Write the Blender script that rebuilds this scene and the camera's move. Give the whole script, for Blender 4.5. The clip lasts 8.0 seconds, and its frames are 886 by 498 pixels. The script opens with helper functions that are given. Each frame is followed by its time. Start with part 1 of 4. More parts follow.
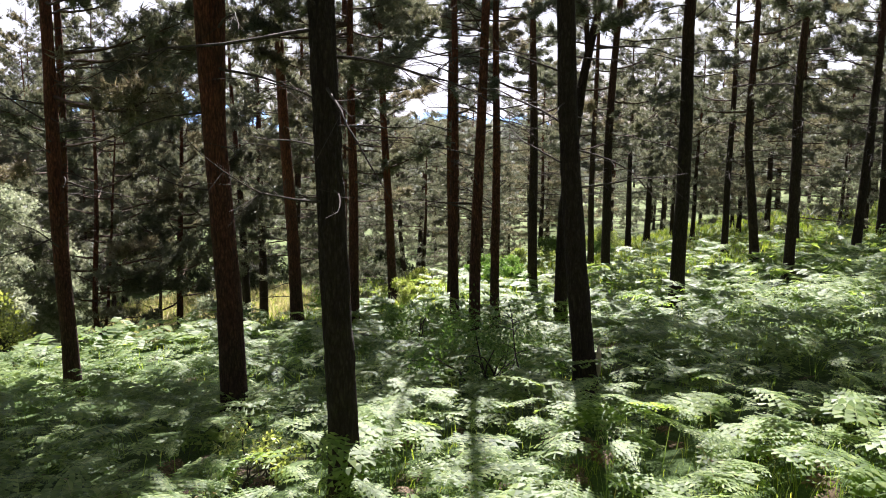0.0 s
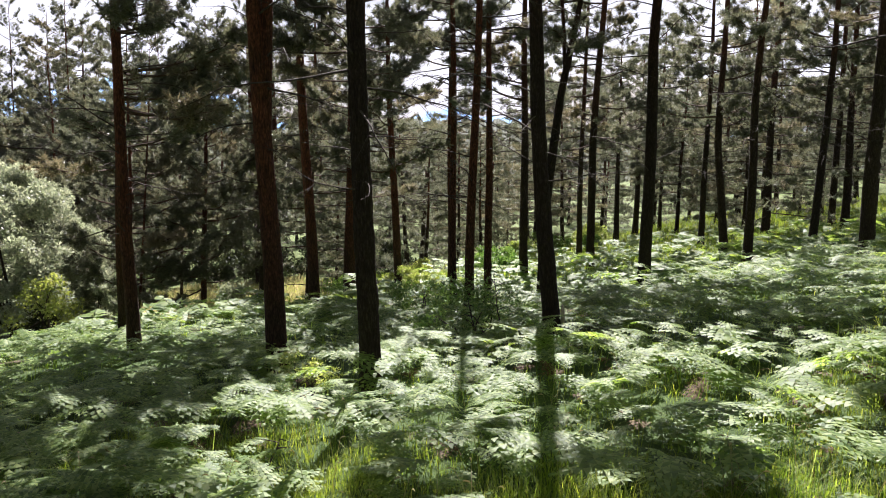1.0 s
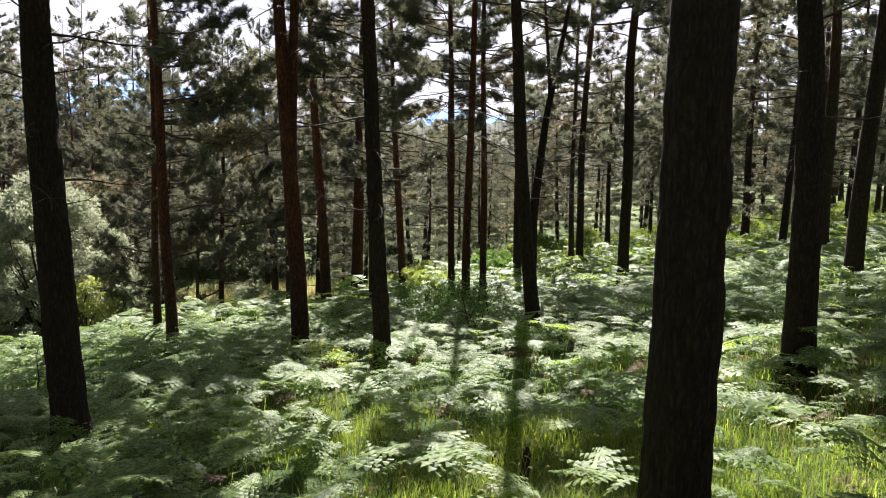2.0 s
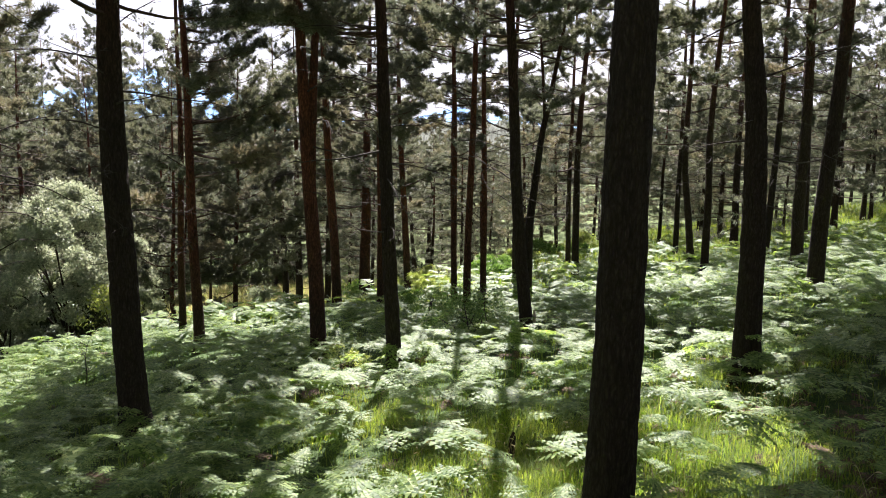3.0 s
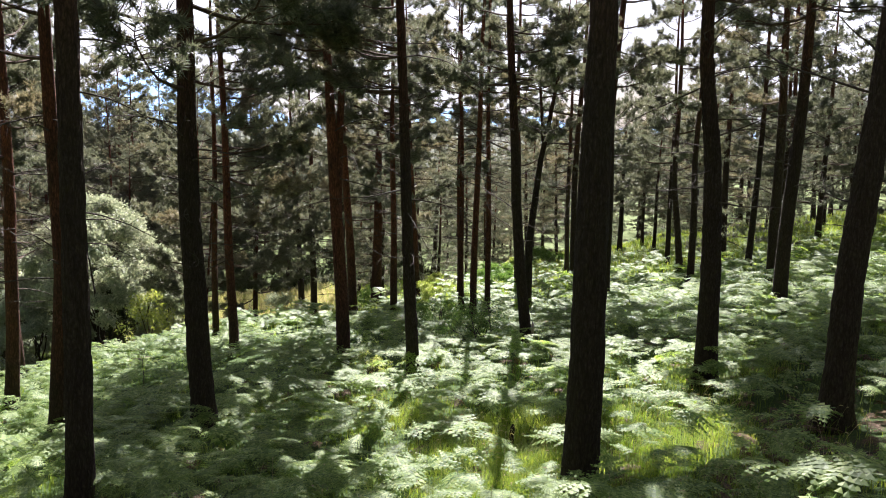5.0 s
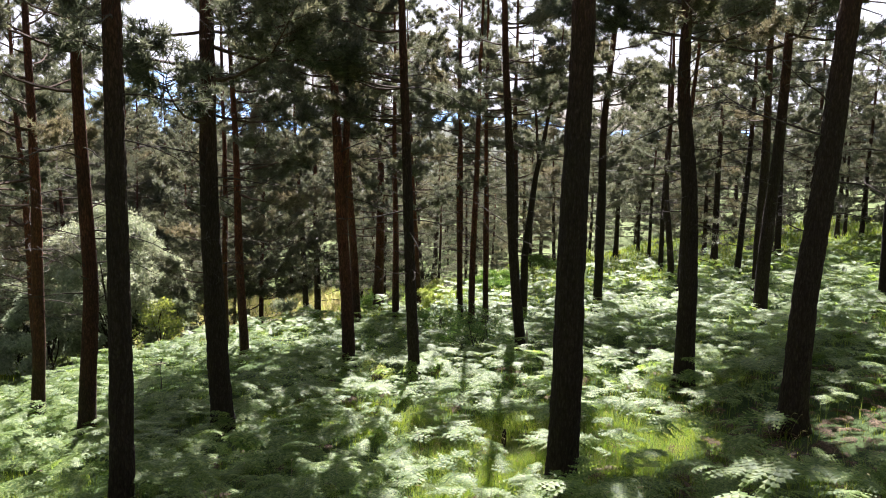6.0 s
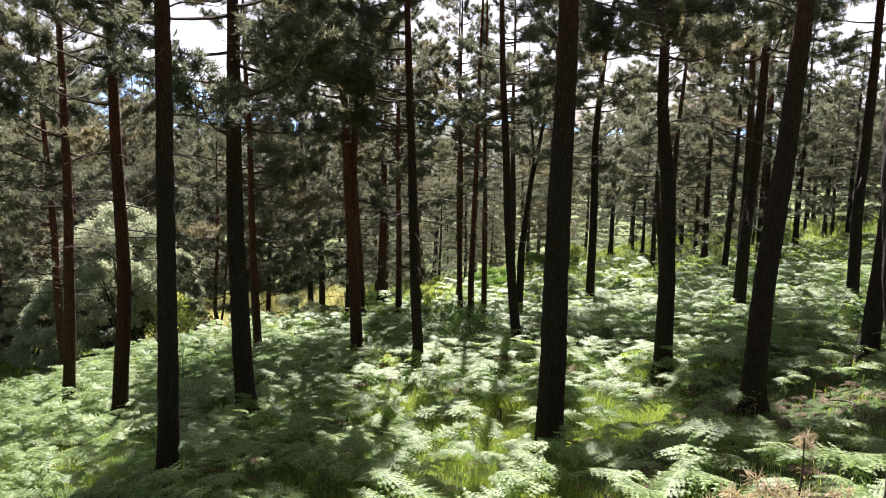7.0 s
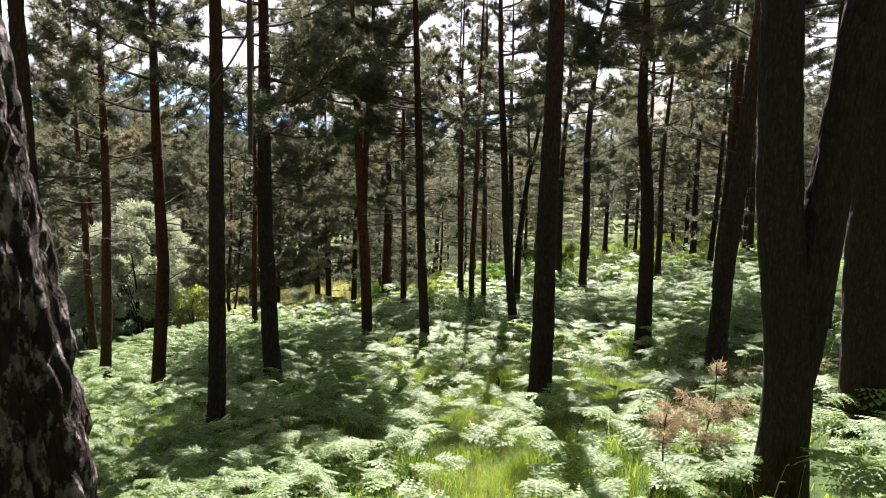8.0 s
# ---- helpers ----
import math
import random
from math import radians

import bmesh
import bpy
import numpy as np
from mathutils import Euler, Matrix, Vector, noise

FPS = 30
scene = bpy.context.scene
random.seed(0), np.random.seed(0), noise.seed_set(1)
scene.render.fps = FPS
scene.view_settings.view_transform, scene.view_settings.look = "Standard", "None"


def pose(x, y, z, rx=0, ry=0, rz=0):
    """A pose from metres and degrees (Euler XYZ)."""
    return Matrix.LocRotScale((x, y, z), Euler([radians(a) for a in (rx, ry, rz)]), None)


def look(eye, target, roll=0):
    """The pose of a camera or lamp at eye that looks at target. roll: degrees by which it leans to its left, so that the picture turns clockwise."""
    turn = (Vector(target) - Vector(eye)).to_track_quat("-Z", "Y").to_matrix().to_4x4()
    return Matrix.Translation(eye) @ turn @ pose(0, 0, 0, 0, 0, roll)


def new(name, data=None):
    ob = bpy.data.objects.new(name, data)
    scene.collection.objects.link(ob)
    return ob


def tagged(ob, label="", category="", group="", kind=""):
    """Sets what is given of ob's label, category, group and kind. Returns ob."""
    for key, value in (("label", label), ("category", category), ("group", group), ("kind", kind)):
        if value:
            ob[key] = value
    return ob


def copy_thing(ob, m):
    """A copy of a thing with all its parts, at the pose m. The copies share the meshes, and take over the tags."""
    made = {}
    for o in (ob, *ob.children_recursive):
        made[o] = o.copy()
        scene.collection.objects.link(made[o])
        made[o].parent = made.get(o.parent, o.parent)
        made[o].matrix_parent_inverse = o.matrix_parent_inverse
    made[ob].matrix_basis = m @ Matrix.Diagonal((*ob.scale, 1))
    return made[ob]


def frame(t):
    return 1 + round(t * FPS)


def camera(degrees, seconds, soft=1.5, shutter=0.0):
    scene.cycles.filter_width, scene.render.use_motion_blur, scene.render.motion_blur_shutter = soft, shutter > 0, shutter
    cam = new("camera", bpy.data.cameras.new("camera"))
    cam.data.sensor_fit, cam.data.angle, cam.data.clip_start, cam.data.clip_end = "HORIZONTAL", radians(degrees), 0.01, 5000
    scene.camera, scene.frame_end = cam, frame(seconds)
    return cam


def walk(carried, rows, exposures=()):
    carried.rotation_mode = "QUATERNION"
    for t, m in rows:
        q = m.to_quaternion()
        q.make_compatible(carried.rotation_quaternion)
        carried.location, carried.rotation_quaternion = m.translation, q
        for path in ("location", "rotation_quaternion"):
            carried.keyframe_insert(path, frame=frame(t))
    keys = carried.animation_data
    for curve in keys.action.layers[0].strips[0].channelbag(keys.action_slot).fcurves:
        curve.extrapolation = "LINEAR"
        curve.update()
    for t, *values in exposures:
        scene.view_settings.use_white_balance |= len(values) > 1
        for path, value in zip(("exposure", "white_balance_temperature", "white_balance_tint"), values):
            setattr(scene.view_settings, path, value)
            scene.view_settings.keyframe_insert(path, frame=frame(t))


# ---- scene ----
cam = camera(59.3, 8.0, soft=1.0, shutter=0.06)
PATH = [
    (0, (-0.317, 0.024, 3.979), (-0.237, 2.005, 3.714), 0.9),
    (0.5, (-0.338, -1.405, 3.923), (-0.261, 0.576, 3.656), 0.9),
    (1, (-0.367, -2.79, 4.047), (-0.293, -0.809, 3.78), 1.0),
    (1.5, (-0.368, -4.041, 4.254), (-0.297, -2.061, 3.988), 0.9),
    (3, (-0.45, -6.905, 5.045), (-0.39, -4.924, 4.774), 1.0),
    (3.5, (-0.534, -7.598, 5.299), (-0.477, -5.617, 5.027), 1.1),
    (4, (-0.641, -8.201, 5.472), (-0.586, -6.22, 5.2), 1.1),
    (4.5, (-0.697, -8.76, 5.64), (-0.644, -6.78, 5.367), 1.0),
    (6, (-0.709, -10.483, 6.364), (-0.659, -8.502, 6.094), 1.0),
    (6.5, (-0.737, -11.198, 6.559), (-0.687, -9.217, 6.286), 1.1),
    (7, (-0.812, -12.06, 6.591), (-0.76, -10.079, 6.316), 1.1),
    (7.5, (-0.904, -13.077, 6.595), (-0.852, -11.097, 6.321), 1.2),
    (8, (-1.012, -14.207, 6.675), (-0.957, -12.227, 6.4), 1.2),
]
walk(cam, [(t, look(eye, target, roll)) for t, eye, target, roll in PATH], exposures=[(0, 2.00, 5800, 23), (0.8, 1.90, 5820, 23), (1.5, 1.78, 5880, 22), (2.8, 2.04, 5820, 22), (6.5, 2.10, 5860, 22), (7.5, 2.04, 5920, 21), (8, 2.06, 5960, 20)])

# ---------------------------------------------------------------- light
SUN_AZ, SUN_EL = 5.5, 44.0
world = bpy.data.worlds.new("world")
scene.world = world
world.use_nodes = True
wn = world.node_tree
wn.nodes.clear()
w_out = wn.nodes.new("ShaderNodeOutputWorld")
w_bg = wn.nodes.new("ShaderNodeBackground")
w_sky = wn.nodes.new("ShaderNodeTexSky")
w_sky.sky_type = "NISHITA"
w_sky.sun_disc = False
w_sky.sun_elevation = radians(SUN_EL)
w_sky.sun_rotation = radians(SUN_AZ)
w_sky.dust_density = 2.5
w_bg.inputs["Strength"].default_value = 0.023
w_tc = wn.nodes.new("ShaderNodeTexCoord")
w_cloud = wn.nodes.new("ShaderNodeTexNoise")
w_cloud.inputs["Scale"].default_value, w_cloud.inputs["Detail"].default_value = 2.6, 7.0
w_ramp = wn.nodes.new("ShaderNodeValToRGB")
w_ramp.color_ramp.elements[0].position, w_ramp.color_ramp.elements[1].position = 0.38, 0.60
w_mix = wn.nodes.new("ShaderNodeMix")
w_mix.data_type = "RGBA"
w_bw = wn.nodes.new("ShaderNodeRGBToBW")
w_lit = wn.nodes.new("ShaderNodeMath")
w_lit.operation = "MULTIPLY_ADD"
w_lit.inputs[1].default_value, w_lit.inputs[2].default_value = 1.5, 3.0
wn.links.new(w_sky.outputs[0], w_bw.inputs[0])
wn.links.new(w_bw.outputs[0], w_lit.inputs[0])
wn.links.new(w_lit.outputs[0], w_mix.inputs[7])
wn.links.new(w_tc.outputs["Generated"], w_cloud.inputs["Vector"])
wn.links.new(w_cloud.outputs["Fac"], w_ramp.inputs["Fac"])
wn.links.new(w_ramp.outputs["Color"], w_mix.inputs[0])
wn.links.new(w_sky.outputs[0], w_mix.inputs[6])
wn.links.new(w_mix.outputs[2], w_bg.inputs["Color"])
wn.links.new(w_bg.outputs[0], w_out.inputs["Surface"])

sun_data = bpy.data.lights.new("sun", "SUN")
sun_data.energy, sun_data.angle, sun_data.color = 5.0, radians(0.55), (1.0, 0.93, 0.80)
sun = new("sun", sun_data)
s_dir = Vector((math.sin(radians(SUN_AZ)) * math.cos(radians(SUN_EL)), math.cos(radians(SUN_AZ)) * math.cos(radians(SUN_EL)), math.sin(radians(SUN_EL))))
sun.matrix_world = look(s_dir * 80, (0, 0, 0))

# ---------------------------------------------------------------- materials
class Mat:
    """A node material under construction."""

    def __init__(self, name):
        self.m = bpy.data.materials.new(name)
        self.m.use_nodes = True
        self.t = self.m.node_tree
        self.t.nodes.clear()
        self.out = self.t.nodes.new("ShaderNodeOutputMaterial")

    def n(self, kind, **kw):
        node = self.t.nodes.new(kind)
        for key, value in kw.items():
            node.inputs[key.replace("_", " ")].default_value = value
        return node

    def l(self, a, b):
        self.t.links.new(a, b)

    def coords(self, scale=(1, 1, 1), which="Object"):
        tc = self.t.nodes.new("ShaderNodeTexCoord")
        mp = self.t.nodes.new("ShaderNodeMapping")
        mp.inputs["Scale"].default_value = scale
        self.l(tc.outputs[which], mp.inputs["Vector"])
        return mp.outputs["Vector"]

    def noise(self, vec, scale, detail=4.0, rough=0.6):
        nd = self.n("ShaderNodeTexNoise", Scale=scale, Detail=detail, Roughness=rough)
        self.l(vec, nd.inputs["Vector"])
        return nd.outputs["Fac"]

    def ramp(self, fac, stops):
        nd = self.t.nodes.new("ShaderNodeValToRGB")
        els = nd.color_ramp.elements
        while len(els) < len(stops):
            els.new(0.5)
        for el, (pos, col) in zip(els, stops):
            el.position = pos
            el.color = (*col, 1) if len(col) == 3 else col
        self.l(fac, nd.inputs["Fac"])
        return nd.outputs["Color"]

    def mix(self, fac, a, b, mode="MIX"):
        nd = self.t.nodes.new("ShaderNodeMix")
        nd.data_type, nd.blend_type = "RGBA", mode
        for sock, v in ((nd.inputs[0], fac), (nd.inputs[6], a), (nd.inputs[7], b)):
            if isinstance(v, (int, float)):
                sock.default_value = v
            elif isinstance(v, tuple):
                sock.default_value = (*v, 1)
            else:
                self.l(v, sock)
        return nd.outputs[2]

    def bump(self, height, strength, distance):
        nd = self.n("ShaderNodeBump", Strength=strength, Distance=distance)
        self.l(height, nd.inputs["Height"])
        return nd.outputs["Normal"]


def bark_material(name="pine_bark", pale=0.0, rust_lo=2.2, rust_hi=7.0):
    """Scaly pine bark: grey-brown plates between dark cracks, rust-coloured higher up, some moss low down."""
    k = Mat(name)
    v = k.coords((1, 1, 0.3))
    warp = k.n("ShaderNodeTexNoise", Scale=6.0, Detail=3.0)
    k.l(v, warp.inputs["Vector"])
    add = k.t.nodes.new("ShaderNodeMix")
    add.data_type = "VECTOR"
    add.inputs[0].default_value = 0.16
    k.l(v, add.inputs[4])
    k.l(warp.outputs["Color"], add.inputs[5])
    vor = k.n("ShaderNodeTexVoronoi", Scale=30.0)
    vor.feature = "DISTANCE_TO_EDGE"
    k.l(add.outputs[1], vor.inputs["Vector"])
    crack1 = k.ramp(vor.outputs["Distance"], [(0.0, (0.4, 0.4, 0.4)), (0.3, (1, 1, 1))])
    ridge = k.ramp(k.noise(k.coords((1, 1, 0.16)), 38, 5, 0.65), [(0.36, (0.3, 0.3, 0.3)), (0.58, (1, 1, 1))])
    crack = k.mix(1.0, crack1, ridge, "MULTIPLY")
    fine = k.noise(k.coords((1, 1, 0.5)), 60, 6, 0.7)
    big = k.noise(k.coords((1, 1, 0.6)), 2.2, 3)
    plate = k.ramp(fine, [(0.25, (0.034, 0.026, 0.020)), (0.5, (0.062, 0.047, 0.037)), (0.8, (0.108, 0.085, 0.070))])
    rust = k.ramp(fine, [(0.25, (0.15, 0.052, 0.030)), (0.6, (0.32, 0.115, 0.060)), (0.85, (0.42, 0.19, 0.115))])
    sep = k.t.nodes.new("ShaderNodeSeparateXYZ")
    k.l(k.coords(), sep.inputs[0])
    hgt = k.n("ShaderNodeMapRange")
    hgt.inputs["From Min"].default_value, hgt.inputs["From Max"].default_value = rust_lo, rust_hi
    k.l(sep.outputs[2], hgt.inputs["Value"])
    info = k.t.nodes.new("ShaderNodeObjectInfo")
    rs = k.n("ShaderNodeMath")
    rs.operation = "MULTIPLY"
    k.l(hgt.outputs[0], rs.inputs[0])
    k.l(k.ramp(big, [(0.3, (0.35, 0.35, 0.35)), (0.65, (1, 1, 1))]), rs.inputs[1])
    col = k.mix(rs.outputs[0], plate, rust)
    mh = k.n("ShaderNodeMapRange")
    mh.inputs["From Min"].default_value, mh.inputs["From Max"].default_value = 2.6, 0.2
    k.l(sep.outputs[2], mh.inputs["Value"])
    mm = k.n("ShaderNodeMath")
    mm.operation = "MULTIPLY"
    k.l(mh.outputs[0], mm.inputs[0])
    k.l(k.ramp(k.noise(k.coords(), 5, 5, 0.7), [(0.45, (0, 0, 0)), (0.7, (0.45, 0.45, 0.45))]), mm.inputs[1])
    col = k.mix(mm.outputs[0], col, (0.075, 0.085, 0.035))
    if pale:
        col = k.mix(1.0, col, (0.5, 0.46, 0.46), "MULTIPLY")
        col = k.mix(k.ramp(k.noise(k.coords((1, 1, 0.45)), 26, 4, 0.7), [(0.50, (0, 0, 0)), (0.58, (pale, pale, pale))]), col, (0.46, 0.40, 0.38))
    col = k.mix(crack, (0.018, 0.013, 0.010), col)
    tone = k.ramp(info.outputs["Random"], [(0.0, (0.75, 0.75, 0.75)), (1.0, (1.15, 1.1, 1.05))])
    col = k.mix(1.0, col, tone, "MULTIPLY")
    hs = k.n("ShaderNodeMath")
    hs.operation = "MULTIPLY_ADD"
    k.l(fine, hs.inputs[0])
    hs.inputs[1].default_value = 0.35
    k.l(crack, hs.inputs[2])
    b = k.n("ShaderNodeBsdfPrincipled", Roughness=0.93)
    b.inputs["Specular IOR Level"].default_value = 0.2
    k.l(col, b.inputs["Base Color"])
    k.l(k.bump(hs.outputs[0], 0.9, 0.02), b.inputs["Normal"])
    k.l(b.outputs[0], k.out.inputs["Surface"])
    return k.m


def twig_material(name, lo, hi):
    k = Mat(name)
    f = k.noise(k.coords(), 25, 4)
    b = k.n("ShaderNodeBsdfPrincipled", Roughness=0.9)
    b.inputs["Specular IOR Level"].default_value = 0.2
    k.l(k.ramp(f, [(0.3, lo), (0.7, hi)]), b.inputs["Base Color"])
    k.l(k.bump(f, 0.5, 0.01), b.inputs["Normal"])
    k.l(b.outputs[0], k.out.inputs["Surface"])
    return k.m


def leaf_material(name, stops, through_col, share=0.4, rough=0.45, spec=0.5, patch=0.35, scale=0.6, rusty=1.1):
    """Thin foliage: each leaf varies, light shines through it."""
    k = Mat(name)
    geo = k.t.nodes.new("ShaderNodeNewGeometry")
    info = k.t.nodes.new("ShaderNodeObjectInfo")
    col = k.ramp(geo.outputs["Random Per Island"], stops)
    p = k.noise(k.coords(), scale, 3)
    col = k.mix(k.ramp(p, [(0.35, (0, 0, 0)), (0.7, (patch, patch, patch))]), col, stops[-1][1])
    tone = k.ramp(info.outputs["Random"], [(0.0, (0.88, 0.92, 0.94)), (0.8, (1.08, 1.06, 1.0)), (1.0, (rusty, 0.5 + 0.53 * rusty ** 0.5, 1.0))])
    col = k.mix(1.0, col, tone, "MULTIPLY")
    b = k.n("ShaderNodeBsdfPrincipled", Roughness=rough)
    b.inputs["Specular IOR Level"].default_value = spec
    k.l(col, b.inputs["Base Color"])
    tr = k.t.nodes.new("ShaderNodeBsdfTranslucent")
    k.l(k.mix(1.0, col, through_col, "MULTIPLY"), tr.inputs["Color"])
    ms = k.n("ShaderNodeMixShader", Fac=share)
    k.l(b.outputs[0], ms.inputs[1])
    k.l(tr.outputs[0], ms.inputs[2])
    k.l(ms.outputs[0], k.out.inputs["Surface"])
    return k.m


def soil_material():
    """Forest floor: needle litter and soil, with moss and short grass over it in patches, straw-coloured in the clearing."""
    k = Mat("forest_floor")
    v = k.coords()
    litter = k.ramp(k.noise(v, 14, 8, 0.75), [(0.25, (0.028, 0.019, 0.012)), (0.5, (0.085, 0.056, 0.036)), (0.75, (0.18, 0.125, 0.08))])
    green = k.ramp(k.noise(v, 22, 8, 0.75), [(0.3, (0.022, 0.040, 0.010)), (0.55, (0.06, 0.10, 0.024)), (0.8, (0.15, 0.19, 0.06))])
    col = k.mix(k.ramp(k.noise(v, 0.55, 5, 0.65), [(0.26, (0, 0, 0)), (0.42, (1, 1, 1))]), litter, green)
    sep = k.t.nodes.new("ShaderNodeSeparateXYZ")
    k.l(v, sep.inputs[0])
    far = k.n("ShaderNodeMapRange")
    far.inputs["From Min"].default_value, far.inputs["From Max"].default_value = 20.0, 32.0
    k.l(sep.outputs[1], far.inputs["Value"])
    straw = k.ramp(k.noise(v, 3, 8, 0.7), [(0.3, (0.05, 0.08, 0.02)), (0.55, (0.12, 0.16, 0.045)), (0.75, (0.24, 0.23, 0.09))])
    col = k.mix(far.outputs[0], col, straw)
    dist = k.t.nodes.new("ShaderNodeVectorMath")
    dist.operation = "DISTANCE"
    flat = k.n("ShaderNodeCombineXYZ")
    k.l(sep.outputs[0], flat.inputs[0])
    k.l(sep.outputs[1], flat.inputs[1])
    k.l(flat.outputs[0], dist.inputs[0])
    dist.inputs[1].default_value = (-12.8, 42.0, 0.0)
    edge = k.n("ShaderNodeMapRange")
    edge.inputs["From Min"].default_value, edge.inputs["From Max"].default_value = 11.0, 6.0
    k.l(dist.outputs["Value"], edge.inputs["Value"])
    hay = k.ramp(k.noise(v, 2.2, 8, 0.7), [(0.3, (0.26, 0.26, 0.11)), (0.55, (0.38, 0.33, 0.18)), (0.8, (0.44, 0.34, 0.22))])
    col = k.mix(edge.outputs[0], col, hay)
    b = k.n("ShaderNodeBsdfPrincipled", Roughness=0.95)
    b.inputs["Specular IOR Level"].default_value = 0.2
    k.l(col, b.inputs["Base Color"])
    k.l(k.bump(k.noise(v, 30, 8, 0.8), 0.8, 0.05), b.inputs["Normal"])
    k.l(b.outputs[0], k.out.inputs["Surface"])
    return k.m


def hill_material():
    k = Mat("haze_glow_hills")
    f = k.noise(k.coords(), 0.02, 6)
    # Distance haze is painted here: the ridge emits blue instead of being lit.
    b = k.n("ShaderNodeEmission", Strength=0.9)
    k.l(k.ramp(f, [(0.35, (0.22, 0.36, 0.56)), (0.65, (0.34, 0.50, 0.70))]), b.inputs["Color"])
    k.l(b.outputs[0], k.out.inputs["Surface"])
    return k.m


BARK = bark_material(rust_lo=4.5, rust_hi=10.0)
PALE_BARK = bark_material("peeling_bark", 0.9)
RED_BARK = bark_material("reddish_bark", 0.0, -0.5, 4.5)
BARE_WOOD = twig_material("bare_wood", (0.45, 0.38, 0.28), (0.62, 0.55, 0.43))
DEAD_FERN = leaf_material("dead_bracken", [(0.0, (0.06, 0.038, 0.022)), (0.5, (0.13, 0.082, 0.048)), (1.0, (0.24, 0.165, 0.10))], (1.1, 0.9, 0.7), 0.25, 0.8, 0.2)
SPRIG = leaf_material("fresh_leaves", [(0.0, (0.13, 0.17, 0.055)), (0.5, (0.20, 0.245, 0.09)), (1.0, (0.31, 0.34, 0.16))], (1.7, 1.7, 0.7), 0.5, 0.45, 0.5)
STRAW = leaf_material("dry_grass", [(0.0, (0.26, 0.28, 0.12)), (0.5, (0.40, 0.37, 0.20)), (1.0, (0.52, 0.44, 0.28))], (1.2, 1.2, 0.8), 0.4, 0.6, 0.3)
TWIG = twig_material("dead_twig", (0.035, 0.028, 0.024), (0.095, 0.075, 0.062))
LIMB = twig_material("living_limb", (0.04, 0.027, 0.02), (0.11, 0.07, 0.045))
NEEDLE = leaf_material("pine_needles", [(0.0, (0.048, 0.057, 0.038)), (0.5, (0.098, 0.109, 0.073)), (1.0, (0.19, 0.187, 0.142))], (1.42, 1.42, 1.12), 0.44, 0.5, 0.4, rusty=1.35)
FERN = leaf_material("bracken_fronds", [(0.0, (0.050, 0.100, 0.022)), (0.5, (0.135, 0.212, 0.053)), (1.0, (0.29, 0.352, 0.125))], (2.0, 2.0, 0.9), 0.47, 0.55, 0.28)
GRASS = leaf_material("meadow_grass", [(0.0, (0.080, 0.150, 0.022)), (0.7, (0.165, 0.235, 0.042)), (1.0, (0.29, 0.31, 0.10))], (1.75, 1.75, 0.6), 0.52, 0.55, 0.25)
WILLOW = leaf_material("willow_leaves", [(0.0, (0.17, 0.21, 0.15)), (0.5, (0.25, 0.29, 0.21)), (1.0, (0.40, 0.43, 0.34))], (1.35, 1.35, 1.1), 0.40, 0.5, 0.4)
SHRUB = leaf_material("shrub_leaves", [(0.0, (0.06, 0.12, 0.03)), (0.5, (0.11, 0.19, 0.05)), (1.0, (0.20, 0.29, 0.09))], (1.3, 1.4, 0.7), 0.40, 0.5, 0.3)
# Leaf colour darkened to stand in for the shaded hollow under the willow.
SHADE_LEAF = leaf_material("shade_dark_leaves", [(0.0, (0.022, 0.030, 0.016)), (0.5, (0.045, 0.058, 0.028)), (1.0, (0.09, 0.10, 0.05))], (1.1, 1.2, 0.7), 0.25, 0.6, 0.3)
RUSTY = leaf_material("dry_needles", [(0.0, (0.28, 0.23, 0.16)), (0.5, (0.40, 0.34, 0.24)), (1.0, (0.54, 0.47, 0.35))], (1.1, 1.0, 0.75), 0.3, 0.7, 0.2)
SOIL = soil_material()
WOODS = twig_material("wooded_slope", (0.020, 0.030, 0.016), (0.075, 0.085, 0.045))
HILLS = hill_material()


# ---------------------------------------------------------------- ground
BUMPS = [(3, -7, 5), (4.5, 2, 4), (11.4, 28.7, 6), (-12, 37, 8), (-11, 20, 6), (1.2, -0.3, 3)]
COEF = [2.2451, 0.1447, -0.143, -0.0058, 0.0009, 0.0097, 0.2434, -0.3751, 0.0176, -0.0109, 0.7828, -0.2331]


def smooth01(a):
    a = np.clip(a, 0, 1)
    return a * a * (3 - 2 * a)


def ground(x, y):
    """Height of the forest floor: a slope that falls ahead and to the left, with a brow above a valley clearing."""
    x = np.asarray(x, float)
    y = np.asarray(y, float)
    cx = np.where(np.abs(x) > 30, np.sign(x) * (30 + 25 * np.tanh((np.abs(x) - 30) / 25)), x)
    cy = np.where(y > 42, 42 + 25 * np.tanh((y - 42) / 25), np.where(y < -14, -14 - 12 * np.tanh((-14 - y) / 12), y))
    c = COEF
    z = c[0] + c[1] * cx + c[2] * cy + (c[3] * cx * cy + c[4] * cx * cx + c[5] * cy * cy) / 10
    for (bx, by, s), h in zip(BUMPS, c[6:]):
        z = z + h * np.exp(-((x - bx) ** 2 + (y - by) ** 2) / (s * s))
    brow = -0.77 * (cx + 8.5) + 0.64 * (cy - 16.0)
    z = z - 1.6 * smooth01(brow / 7) - 0.42
    z = z + 0.05 * np.sin(x * 1.7 + 0.6 * y) * np.cos(y * 1.3 - 0.4 * x) + 0.03 * np.sin(3.1 * x - 2.3 * y)
    return z


